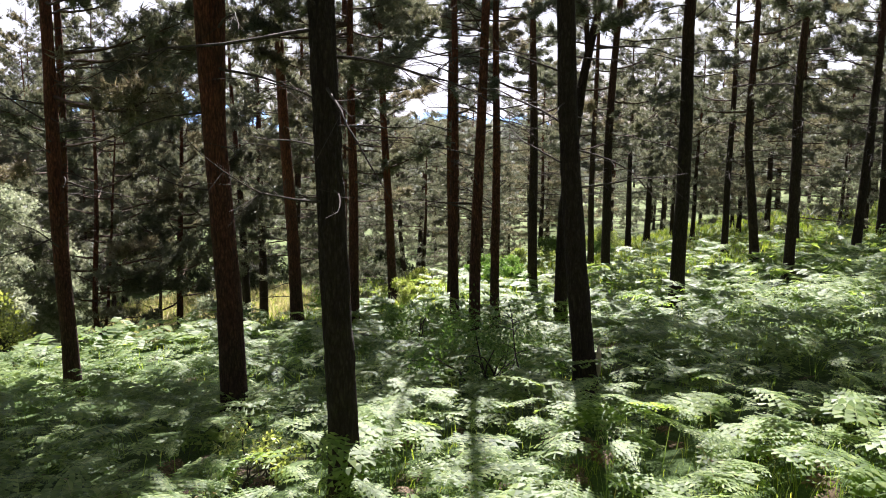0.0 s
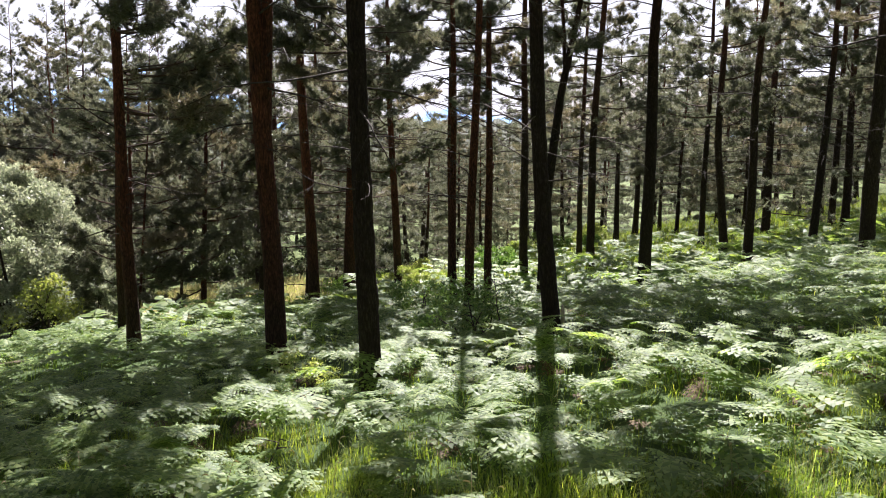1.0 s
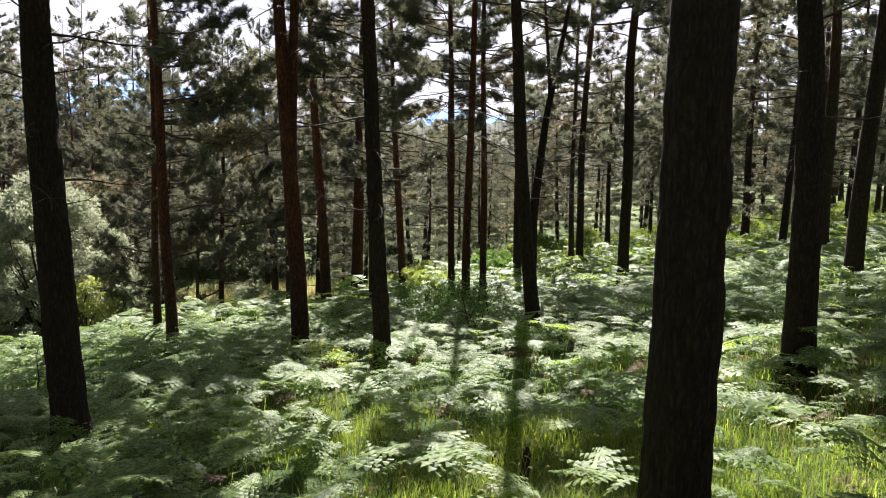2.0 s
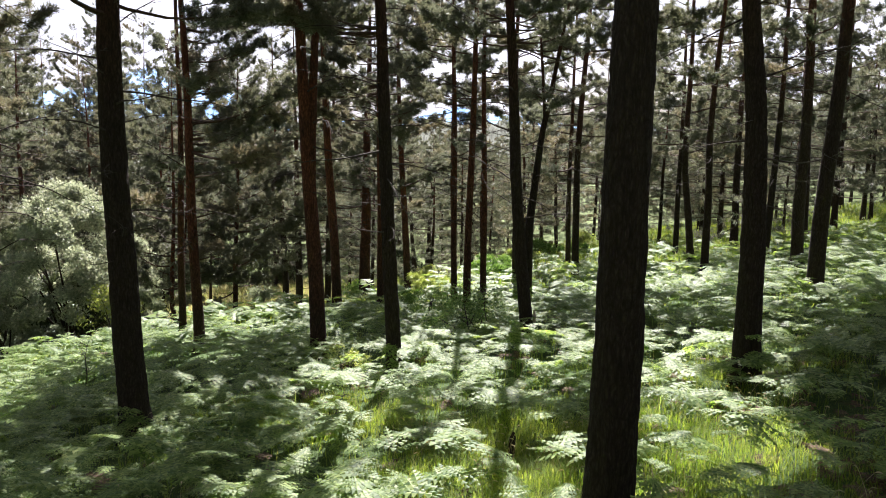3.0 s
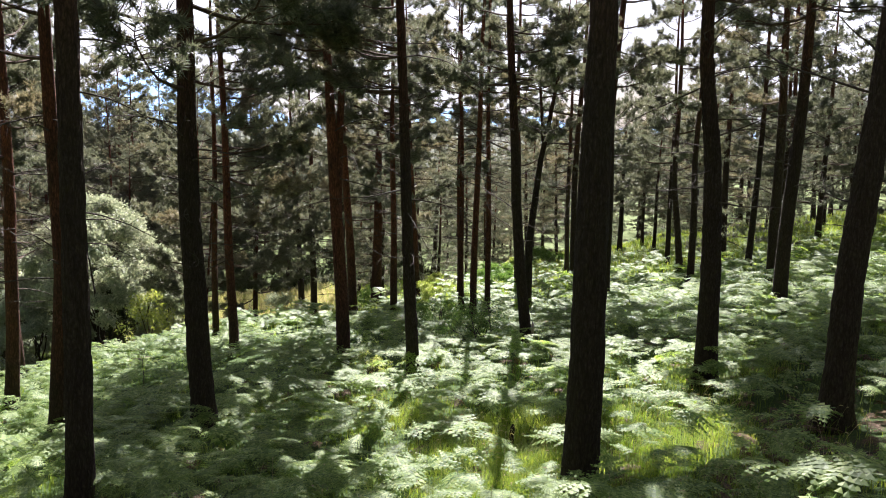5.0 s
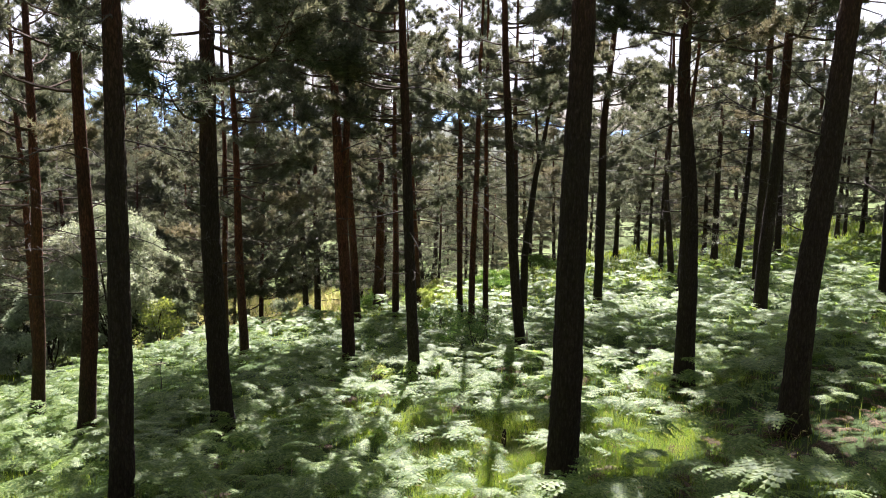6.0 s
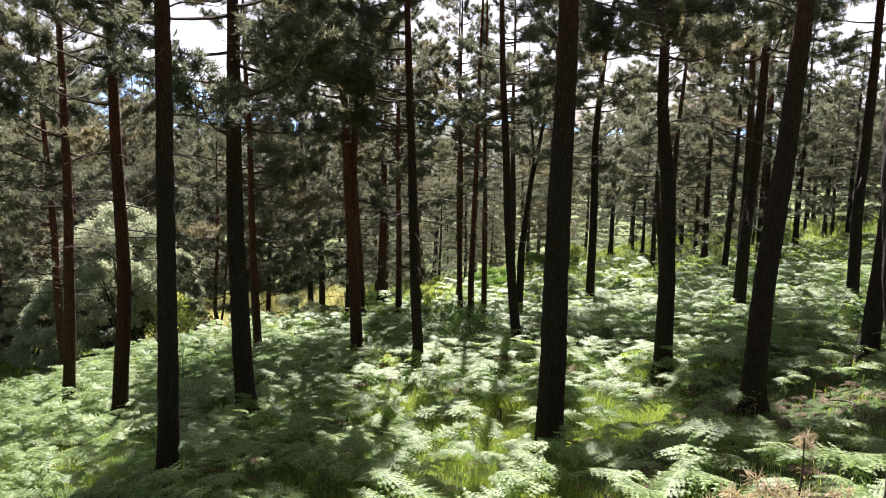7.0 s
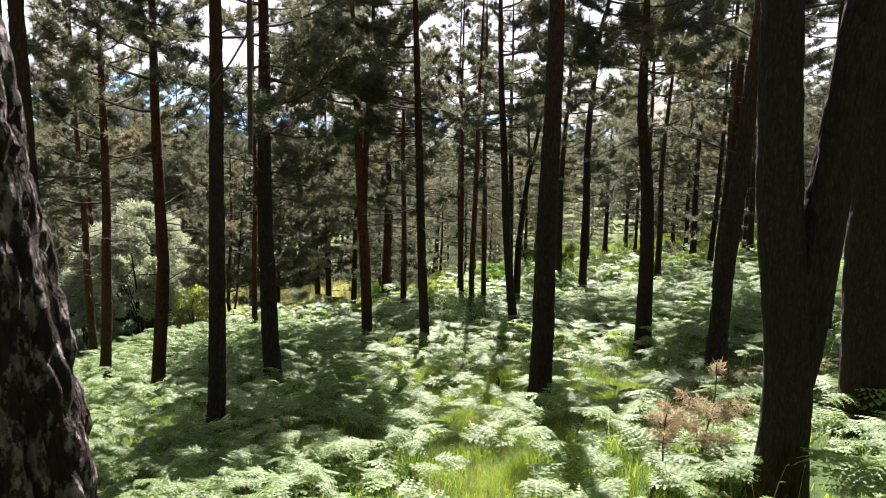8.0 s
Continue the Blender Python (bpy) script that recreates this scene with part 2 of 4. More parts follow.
def raw_mesh(name, verts, faces, mats, face_mat=None, smooth=False):
    """A mesh from arrays: verts (n,3), faces (m,3) or (m,4)."""
    verts = np.asarray(verts, np.float32)
    faces = np.asarray(faces, np.int32)
    me = bpy.data.meshes.new(name)
    k = faces.shape[1]
    me.vertices.add(len(verts))
    me.vertices.foreach_set("co", verts.ravel())
    me.loops.add(faces.size)
    me.loops.foreach_set("vertex_index", faces.ravel())
    me.polygons.add(len(faces))
    me.polygons.foreach_set("loop_start", np.arange(0, faces.size, k, dtype=np.int32))
    me.polygons.foreach_set("loop_total", np.full(len(faces), k, np.int32))
    for m in mats:
        me.materials.append(m)
    if face_mat is not None:
        me.polygons.foreach_set("material_index", np.asarray(face_mat, np.int32))
    me.polygons.foreach_set("use_smooth", np.full(len(faces), smooth))
    me.update(calc_edges=True)
    me.validate()
    return me


def axis_steps(inner_lo, inner_hi, step, outer):
    out = list(np.arange(inner_lo, inner_hi + 1e-6, step))
    d, hi, lo = step, inner_hi, inner_lo
    while hi < outer:
        d *= 1.35
        hi += d
        lo -= d
        out = [lo] + out + [hi]
    return np.array(out)


def build_ground():
    xs = axis_steps(-34, 40, 0.4, 2600)
    ys = axis_steps(-20, 62, 0.4, 2600)
    X, Y = np.meshgrid(xs, ys)
    Z = ground(X, Y)
    far = np.maximum(np.abs(X), np.abs(Y))
    Z = Z - np.where(far > 90, np.minimum((far - 90) * 0.06, 60), 0)
    nx, ny = len(xs), len(ys)
    idx = np.arange(nx * ny).reshape(ny, nx)
    f = np.stack([idx[:-1, :-1], idx[:-1, 1:], idx[1:, 1:], idx[1:, :-1]], -1).reshape(-1, 4)
    ob = new("ground", raw_mesh("ground", np.stack([X, Y, Z], -1).reshape(-1, 3), f, [SOIL], smooth=True))
    tagged(ob, "sloping forest floor of needle litter, moss and grass", "ground", kind="structure")


build_ground()


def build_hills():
    """A mountain ridge far behind the valley, its blue haze painted as a glow."""
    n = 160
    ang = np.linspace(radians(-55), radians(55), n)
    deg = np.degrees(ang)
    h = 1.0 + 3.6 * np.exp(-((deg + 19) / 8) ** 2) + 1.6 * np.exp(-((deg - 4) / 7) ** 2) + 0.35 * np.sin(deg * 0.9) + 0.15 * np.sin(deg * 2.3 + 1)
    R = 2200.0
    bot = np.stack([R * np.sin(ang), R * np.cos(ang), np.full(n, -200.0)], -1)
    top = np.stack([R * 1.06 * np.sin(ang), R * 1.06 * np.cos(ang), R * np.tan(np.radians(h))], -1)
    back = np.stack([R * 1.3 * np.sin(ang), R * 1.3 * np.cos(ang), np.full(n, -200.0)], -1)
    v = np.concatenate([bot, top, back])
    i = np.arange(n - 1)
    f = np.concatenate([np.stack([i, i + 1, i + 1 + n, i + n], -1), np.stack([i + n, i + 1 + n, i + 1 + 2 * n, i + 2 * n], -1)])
    tagged(new("backdrop", raw_mesh("backdrop", v, f, [HILLS], smooth=True)), "mountain ridge beyond the valley, glowing with painted blue haze", "mountain", kind="structure")


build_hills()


def build_woods():
    """The wooded far side of the valley: one rough canopy sheet that closes the view under the horizon."""
    rng = np.random.default_rng(21)
    n, m = 900, 14
    ang = np.linspace(radians(-60), radians(60), n)
    V = []
    for j in range(m):
        u = j / (m - 1)
        R = 120 + 230 * u
        lump = rng.uniform(-1, 1, n) * 0.7 + 0.8 * np.sin(ang * 170 + 5 * j) + 1.0 * np.sin(ang * 311 + 2 * j)
        z = -22 + 34 * u ** 0.9 + lump + 3 * np.sin(ang * 9 + 1) * u
        V.append(np.stack([R * np.sin(ang), R * np.cos(ang), z], -1))
    V.append(V[-1] + np.array([0, 60, -60]))
    m += 1
    idx = np.arange(n * m).reshape(m, n)
    f = np.stack([idx[:-1, :-1], idx[:-1, 1:], idx[1:, 1:], idx[1:, :-1]], -1).reshape(-1, 4)
    ob = new("far_woods", raw_mesh("far_woods", np.concatenate(V), f, [WOODS]))
    tagged(ob, "dark wooded slope on the far side of the valley", "woods", kind="stuff")


build_woods()


# ---------------------------------------------------------------- plant parts
def tube(pts, radii, sides):
    """Verts and triangles of a round tube along pts."""
    pts = np.asarray(pts, float)
    radii = np.asarray(radii, float)
    d = np.gradient(pts, axis=0)
    d /= np.linalg.norm(d, axis=1)[:, None] + 1e-9
    ref = np.where(np.abs(d[:, 2:3]) > 0.9, np.array([[1.0, 0, 0]]), np.array([[0, 0, 1.0]]))
    a = np.cross(d, ref)
    a /= np.linalg.norm(a, axis=1)[:, None] + 1e-9
    b = np.cross(d, a)
    th = np.arange(sides) / sides * 2 * math.pi
    v = pts[:, None] + radii[:, None, None] * (np.cos(th)[None, :, None] * a[:, None] + np.sin(th)[None, :, None] * b[:, None])
    n = len(pts)
    idx = np.arange(n * sides).reshape(n, sides)
    i0, i1 = idx[:-1], idx[1:]
    j0, j1 = np.roll(i0, -1, 1), np.roll(i1, -1, 1)
    q = np.stack([i0, j0, j1, i1], -1).reshape(-1, 4)
    return v.reshape(-1, 3), np.concatenate([q[:, [0, 1, 2]], q[:, [0, 2, 3]]])


class Bag:
    """Collects triangles of several materials for one mesh."""

    def __init__(self):
        self.v, self.f, self.m, self.n = [], [], [], 0

    def add(self, v, f, mat=0):
        self.v.append(np.asarray(v, np.float32))
        self.f.append(np.asarray(f, np.int64) + self.n)
        self.m.append(np.full(len(f), mat, np.int32))
        self.n += len(v)

    def mesh(self, name, mats, smooth=False):
        return raw_mesh(name, np.concatenate(self.v), np.concatenate(self.f), mats, np.concatenate(self.m), smooth)


def unit(v):
    return v / (np.linalg.norm(v, axis=-1, keepdims=True) + 1e-9)


def blades(rng, at, along, count, length, width, spread):
    """Needle blades: thin triangles round shoots at the points, leaning outwards along their directions."""
    n = len(at)
    o = rng.normal(size=(n, count, 3))
    o = unit(o)
    d = unit(along[:, None] * (1 - spread) + o * spread * 1.2)
    L = length * rng.uniform(0.7, 1.25, (n, count, 1))
    side = unit(np.cross(d, rng.normal(size=(n, count, 3)))) * width / 2
    base = at[:, None] + d * 0.01 + rng.normal(size=(n, count, 3)) * length * 0.18
    v = np.stack([base - side, base + side, base + d * L], 2).reshape(-1, 3)
    return v, np.arange(len(v)).reshape(-1, 3)


def bough_mesh(seed, length, shoots, dense, blade=(0.15, 0.017), count=18):
    """A living pine bough along +x: a limb with side shoots that carry needles, turned up at the ends."""
    rng = np.random.default_rng(seed)
    bag = Bag()
    t = np.linspace(0, 1, 9)
    sway = rng.uniform(-0.15, 0.15)
    lift = rng.uniform(0.05, 0.3)
    P = np.stack([t * length, sway * length * np.sin(t * 2.5), length * (-0.18 * t + (0.18 + lift) * t * t)], -1) + rng.normal(size=(9, 3)) * 0.03 * t[:, None]
    bag.add(*tube(P, 0.028 * (1 - 0.85 * t) * length / 2, 4), 0)
    at, al = [], []
    for k in range(shoots):
        s = rng.uniform(0.28, 1.0) ** 0.8
        i = s * 8
        i0 = min(int(i), 7)
        p = P[i0] + (P[i0 + 1] - P[i0]) * (i - i0)
        sgn = 1 if k % 2 else -1
        ln = length * rng.uniform(0.16, 0.36) * (1.25 - 0.6 * s)
        a = radians(rng.uniform(35, 70)) * sgn
        q = np.linspace(0, 1, 3)[:, None]
        dirn = np.array([math.cos(a), math.sin(a), rng.uniform(-0.1, 0.35)])
        C = p + q * ln * dirn + np.array([0, 0, 1]) * (q ** 2) * ln * 0.25
        bag.add(*tube(C, 0.009 * (1 - 0.7 * q[:, 0]), 3), 0)
        m = dense
        for u in np.linspace(0.55, 1.05, m):
            at.append(p + u * ln * dirn + np.array([0, 0, 1]) * u * u * ln * 0.25 + rng.normal(size=3) * 0.05)
            al.append(unit(dirn + np.array([0.3, 0, 0.5])))
    at, al = np.array(at), np.array(al)
    bag.add(*blades(rng, at, al, count, blade[0], blade[1], 0.62), 1)
    return bag.mesh("bough", [LIMB, NEEDLE])


def dead_mesh(seed):
    """A bare dead branch along +x, about 1.6 m, drooping and crooked, with a few twigs."""
    rng = np.random.default_rng(seed)
    bag = Bag()
    L = rng.uniform(1.3, 2.7)
    t = np.linspace(0, 1, 9)
    droop = rng.uniform(-0.1, 0.35)
    kink = np.cumsum(rng.normal(size=(9, 3)) * 0.035, axis=0) * t[:, None]
    P = np.stack([t * L * 0.95, 0.18 * L * np.sin(t * rng.uniform(1.5, 3.5)) * rng.choice([-1, 1]), L * (0.12 * t - droop * t * t)], -1) + kink
    bag.add(*tube(P, 0.022 * (1 - 0.82 * t), 5), 0)
    for k in range(rng.integers(3, 8)):
        i = rng.integers(2, 8)
        ln = L * rng.uniform(0.12, 0.4)
        a = rng.uniform(-1.2, 1.2)
        q = np.linspace(0, 1, 5)[:, None]
        C = P[i] + q * ln * np.array([math.cos(a), math.sin(a), rng.uniform(-0.5, 0.35)]) + (q ** 2) * ln * np.array([0, 0, rng.uniform(-0.4, 0.3)])
        bag.add(*tube(C, 0.007 * (1 - 0.75 * q[:, 0]), 3), 0)
    return bag.mesh("dead_branch", [TWIG], True)


BOUGHS = [bough_mesh(10 + i, 2.1, 20, 4, (0.13, 0.019), 34) for i in range(6)]
# Coarse dense boughs for crowns out of sight, made to cast solid shade.
TOP_BOUGHS = [bough_mesh(20 + i, 2.1, 18, 4, (0.34, 0.11), 11) for i in range(4)]
DEAD = [dead_mesh(50 + i) for i in range(9)]


def part(name, mesh, parent, basis, label=""):
    ob = new(name, mesh)
    ob.parent = parent
    ob.matrix_basis = basis
    if label:
        tagged(ob, label)
    return ob


def trunk_mesh(rng, height, dia, bends, detail, flare=0.35, start=0.0, start_off=(0, 0), bark=None):
    """A tapered trunk that leans through the bends (height, sideways), with plated bark relief where it is seen close."""
    step = (0.5, 0.2, 0.07, 0.03)[detail]
    sides = (8, 18, 44, 110)[detail]
    close = (height, height, 7.5, 4.2)[detail]
    hs = np.concatenate([np.arange(start - (0.4 if start == 0 else 0.0), close, step), np.arange(close, height, 0.5)])
    bh = [start] + [b[0] for b in bends]
    bx = [start_off[0]] + [b[1] for b in bends]
    k = (bx[-1] - bx[0]) / max(bh[-1] - bh[0], 0.5)
    bh.append(height)
    bx.append(bx[-1] + k * (height - bh[-2]) * 0.6)
    dense = np.linspace(min(hs), height, 200)
    px = np.interp(dense, bh, bx)
    ker = np.ones(9) / 9
    px = np.convolve(np.pad(px, 4, mode="edge"), ker, "valid")
    ph = rng.uniform(0, 6, 3)
    offx = np.interp(hs, dense, px) + 0.02 * np.sin(hs * 0.9 + ph[0]) * np.minimum(hs / 2, 1)
    offy = start_off[1] + 0.05 * np.sin(hs * 0.55 + ph[1]) * np.minimum(np.abs(hs) / 2, 1)
    rad = dia / 2 * np.clip(1 - (np.maximum(hs, 0) / height) ** 1.25 * 0.93, 0.04, 1)
    rad = rad * (1 + flare * np.exp(-np.maximum(hs - start, 0) / 0.28) * (1 if start == 0 else 0))
    P = np.stack([offx, offy, hs], -1)
    v, f = tube(P, rad, sides)
    v = v.reshape(len(hs), sides, 3)
    if detail:
        c = P[:, None]
        out = v - c
        th = np.arange(sides) / sides * 2 * math.pi
        amp = (0, 0.012, 0.016, 0.022)[detail]
        seed = rng.uniform(0, 50)
        for i in range(len(hs)):
            for j in range(sides):
                q = Vector((math.cos(th[j]) * 3.2 + seed, math.sin(th[j]) * 3.2, hs[i] * 2.6))
                w = noise.noise(q) * 0.8
                if detail > 1:
                    d = noise.voronoi(Vector((math.cos(th[j]) * 3.0 + seed, math.sin(th[j]) * 3.0, hs[i] * 3.6)))[0]
                    w += min((d[1] - d[0]) * 3.0, 0.8) - 0.4
                if detail > 2:
                    e = noise.voronoi(Vector((math.cos(th[j]) * 7.0 + seed, math.sin(th[j]) * 7.0, hs[i] * 9.0)))[0]
                    w += min((e[1] - e[0]) * 2.2, 0.7) - 0.3
                out[i, j] *= 1 + amp * w / max(rad[i], 0.04)
        v = c + out
        # buttress lobes at the foot
        lob = 1 + 0.16 * np.exp(-np.maximum(hs - start, 0) / 0.22)[:, None] * np.cos(th[None, :] * 4 + ph[2]) * (1 if start == 0 else 0)
        v = c + (v - c) * lob[:, :, None]
    return raw_mesh("trunk", v.reshape(-1, 3), f, [bark or BARK], smooth=True), (lambda h: np.array([np.interp(h, hs, offx), np.interp(h, hs, offy), h])), (lambda h: np.interp(h, hs, rad))


PINE_NO = [0]
PLACED = []
TREES = []
FOOTPRINTS = []

# Sun and shade patches on the ferns; boughs are left out or added to make them: middle and half-axes on the ground (and
# how closed).
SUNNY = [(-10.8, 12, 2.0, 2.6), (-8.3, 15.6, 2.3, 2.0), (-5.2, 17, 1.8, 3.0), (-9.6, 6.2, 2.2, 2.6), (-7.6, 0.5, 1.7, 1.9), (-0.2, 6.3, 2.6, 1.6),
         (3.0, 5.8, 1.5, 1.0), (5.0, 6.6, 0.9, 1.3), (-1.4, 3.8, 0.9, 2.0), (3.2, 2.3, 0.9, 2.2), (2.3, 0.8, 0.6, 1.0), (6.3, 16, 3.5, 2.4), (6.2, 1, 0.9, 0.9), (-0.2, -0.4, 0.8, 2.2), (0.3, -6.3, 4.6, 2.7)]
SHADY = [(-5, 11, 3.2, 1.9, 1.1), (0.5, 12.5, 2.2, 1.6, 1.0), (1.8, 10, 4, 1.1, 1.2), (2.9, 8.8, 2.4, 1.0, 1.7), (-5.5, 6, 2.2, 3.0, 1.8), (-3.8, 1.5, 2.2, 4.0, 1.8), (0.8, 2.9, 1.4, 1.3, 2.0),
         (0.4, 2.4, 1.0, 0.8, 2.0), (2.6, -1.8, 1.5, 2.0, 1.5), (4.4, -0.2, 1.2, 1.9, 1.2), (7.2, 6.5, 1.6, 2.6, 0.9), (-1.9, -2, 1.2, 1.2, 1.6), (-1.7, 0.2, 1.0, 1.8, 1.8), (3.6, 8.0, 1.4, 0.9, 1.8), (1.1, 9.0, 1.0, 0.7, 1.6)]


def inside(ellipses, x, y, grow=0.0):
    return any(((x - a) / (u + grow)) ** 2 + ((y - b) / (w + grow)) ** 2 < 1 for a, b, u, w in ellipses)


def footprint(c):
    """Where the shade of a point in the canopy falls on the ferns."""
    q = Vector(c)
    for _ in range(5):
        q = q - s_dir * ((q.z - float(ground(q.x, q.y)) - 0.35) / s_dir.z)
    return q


def pine(x, y, dia, bends, height=15.0, live=5.8, dead=2.6, detail=1, label="", forks=(), flare=0.35, reach=1.0, n_live=30, n_dead=24, red=False):
    """One pine: trunk, bare dead branches below, living boughs above."""
    PINE_NO[0] += 1
    PLACED.append((x, y))
    rng = np.random.default_rng(1000 + PINE_NO[0])
    root = new("pine_tree")
    root.location = (x, y, float(ground(x, y)))
    tagged(root, label or "tall pine with dark scaly trunk and bare lower branches", "tree", "pines of the forest")
    height = height * rng.uniform(0.95, 1.06)
    me, at, rad = trunk_mesh(rng, height, dia, bends, detail, flare, bark=PALE_BARK if detail > 2 else RED_BARK if red else None)
    part("trunk", me, root, Matrix.Identity(4))
    axes = [(at, rad, 0.0)]
    for fh, fb, fd in forks:
        o = at(fh)
        me2, at2, rad2 = trunk_mesh(rng, height * 0.97, fd * 1.15, fb, detail, 0.0, fh, (float(o[0]), float(o[1])), bark=RED_BARK if red else None)
        part("stem", me2, root, Matrix.Identity(4), "second stem of the fork")
        axes.append((at2, rad2, fh + 1.0))
    for k in range(n_dead):
        a, r, lo = axes[k % len(axes)]
        h = max(dead, lo) + (live + 1.6 - dead) * (k + rng.uniform(0, 0.8)) / n_dead
        az = rng.uniform(0, 360)
        p = a(h)
        s = rng.uniform(0.4, 0.95) * (0.7 + 0.3 * min(h / 5, 1))
        m = Matrix.Translation(p) @ pose(0, 0, 0, rng.uniform(-40, 40), rng.uniform(-22, 18), az) @ Matrix.Scale(s, 4)
        part("dead_branch", DEAD[rng.integers(len(DEAD))], root, m)
    turn = rng.uniform(0, 360)
    for k in range(n_live):
        a, r, lo = axes[k % len(axes)]
        u = (k + rng.uniform(0, 0.9)) / n_live
        h = max(live, lo) + (height - max(live, lo)) * u * 0.97
        p = a(h)
        turn += 137.5 + rng.uniform(-25, 25)
        s = reach * (1.25 - 0.85 * u ** 1.5) * rng.uniform(0.75, 1.15) * (0.85 if u < 0.12 else 1)
        tilt = -rng.uniform(-12, 12) - 28 * u
        m = Matrix.Translation(p) @ pose(0, 0, 0, rng.uniform(-15, 15), tilt, turn) @ Matrix.Scale(s, 4)
        kinds = TOP_BOUGHS if out_of_sight(root, h) else BOUGHS
        # No bough where its shade would fall on a SUNNY patch.
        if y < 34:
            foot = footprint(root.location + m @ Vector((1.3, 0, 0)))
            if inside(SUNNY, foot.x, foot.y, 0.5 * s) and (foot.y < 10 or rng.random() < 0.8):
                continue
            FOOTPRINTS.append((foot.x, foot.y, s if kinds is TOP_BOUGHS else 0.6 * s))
        part("bough", kinds[rng.integers(len(kinds))], root, m)
    if y < 34:
        TREES.append((root, at, live, height))
    return root


def out_of_sight(root, h):
    return h > 7.9 - root.location.z + 0.17 * (root.location.y + 15.2) and root.location.y < 27


def add_shade_boughs():
    """Boughs added to the pines to throw shade on the SHADY places, out of sight where possible."""
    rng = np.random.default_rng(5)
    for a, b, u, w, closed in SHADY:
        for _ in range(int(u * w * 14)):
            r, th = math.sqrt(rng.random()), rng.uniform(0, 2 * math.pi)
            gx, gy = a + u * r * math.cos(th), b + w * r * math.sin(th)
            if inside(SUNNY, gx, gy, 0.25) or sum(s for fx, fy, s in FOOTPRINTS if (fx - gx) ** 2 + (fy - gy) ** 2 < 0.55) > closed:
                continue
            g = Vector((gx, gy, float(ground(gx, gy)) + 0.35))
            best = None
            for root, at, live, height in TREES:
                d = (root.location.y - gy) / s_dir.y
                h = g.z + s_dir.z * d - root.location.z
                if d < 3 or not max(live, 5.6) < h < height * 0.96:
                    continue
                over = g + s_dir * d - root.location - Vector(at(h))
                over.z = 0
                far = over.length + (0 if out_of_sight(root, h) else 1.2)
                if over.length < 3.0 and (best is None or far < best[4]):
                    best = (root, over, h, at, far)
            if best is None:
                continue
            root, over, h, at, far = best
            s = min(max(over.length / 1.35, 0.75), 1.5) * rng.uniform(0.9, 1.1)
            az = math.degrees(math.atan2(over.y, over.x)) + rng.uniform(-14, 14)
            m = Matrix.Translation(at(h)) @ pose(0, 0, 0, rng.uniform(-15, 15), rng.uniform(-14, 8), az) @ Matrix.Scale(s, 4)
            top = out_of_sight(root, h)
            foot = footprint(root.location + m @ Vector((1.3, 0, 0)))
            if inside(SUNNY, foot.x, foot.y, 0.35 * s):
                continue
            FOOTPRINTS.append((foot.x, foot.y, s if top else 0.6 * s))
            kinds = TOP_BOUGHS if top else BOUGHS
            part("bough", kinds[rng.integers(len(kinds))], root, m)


# n_live, reach and height of the crowns are set for the shade they cast.
pine(-4.51, 4.05, 0.41, [(1.6, -0.13), (3.93, -0.17), (6.48, -0.15)], detail=2, n_live=40, label='thick dark pine with a kink low in its trunk', live=5.6, reach=1.15)
pine(-7.70, 16.70, 0.22, [(4.6, 0.06), (8.1, 0.07)], live=4.2, n_live=30, reach=1.05, red=True)
pine(-6.36, 13.78, 0.29, [(4.86, -0.12), (9.43, -0.27)], live=5.2, n_live=30, label='reddish-barked pine at the top of the fern bank', reach=1.2, red=True)
pine(-2.71, 10.40, 0.36, [(3.62, -0.15), (8.17, -0.44)], live=7.4, n_live=30, forks=[(3.9, [(7.76, 0.0)], 0.24)], label='reddish pine that forks into two stems above head height', reach=0.95, red=True)
# High dense crown out of view, put there to shade the ferns below.
pine(-3.41, 21.00, 0.35, [(5.03, -0.27), (11.12, -0.6)], height=17.5, live=11.0, n_live=26, reach=1.15, red=True)
pine(-2.93, 28.00, 0.53, [(7.21, 0.08), (10.81, 0.16)], live=4.5, n_live=44, label='stout old pine on the valley floor', reach=1.2, red=True)
pine(-1.76, 19.60, 0.27, [(4.83, -0.07), (10.65, -0.15)], live=6.0, n_live=34, reach=1.05, red=True)
pine(-0.91, 26.00, 0.31, [(4.1, -0.26), (9.53, -0.53)], live=4.2, n_live=32, red=True)
pine(-0.87, 6.50, 0.26, [(3.21, -0.13), (6.81, -0.32)], detail=2, n_live=13, label='slim pine with greenish mossy bark standing in bracken')
pine(0.66, 17.00, 0.20, [(5.32, -0.1), (8.67, -0.16)], live=4.6, n_live=7, reach=0.75, red=True)
pine(0.90, 14.60, 0.22, [(4.21, 0.02), (9.0, 0.13)], live=5.2, n_live=5, reach=0.75, label='pine with warm brown bark, one of a close group', red=True)
pine(1.61, 17.50, 0.21, [(5.27, -0.1), (8.69, -0.16)], live=5.0, n_live=6, reach=0.75, label='thin straight pine, one of a close group', red=True)
pine(1.00, 25.50, 0.24, [(5.0, -0.1), (10.0, -0.2)], height=15.5, live=7.5, n_live=40, reach=1.1, label='slim pine with a high bushy crown', red=True)
SCARRED_PINE = pine(1.92, 9.51, 0.28, [(3.66, -0.38), (7.38, -0.6)], n_live=42, reach=0.95, live=6.2, label='slim dark pine leaning slightly, among shaded ferns')
pine(3.33, 23.00, 0.29, [(3.4, -0.08), (8.24, -0.2)], height=16, live=4.6, n_live=22, reach=1.1)
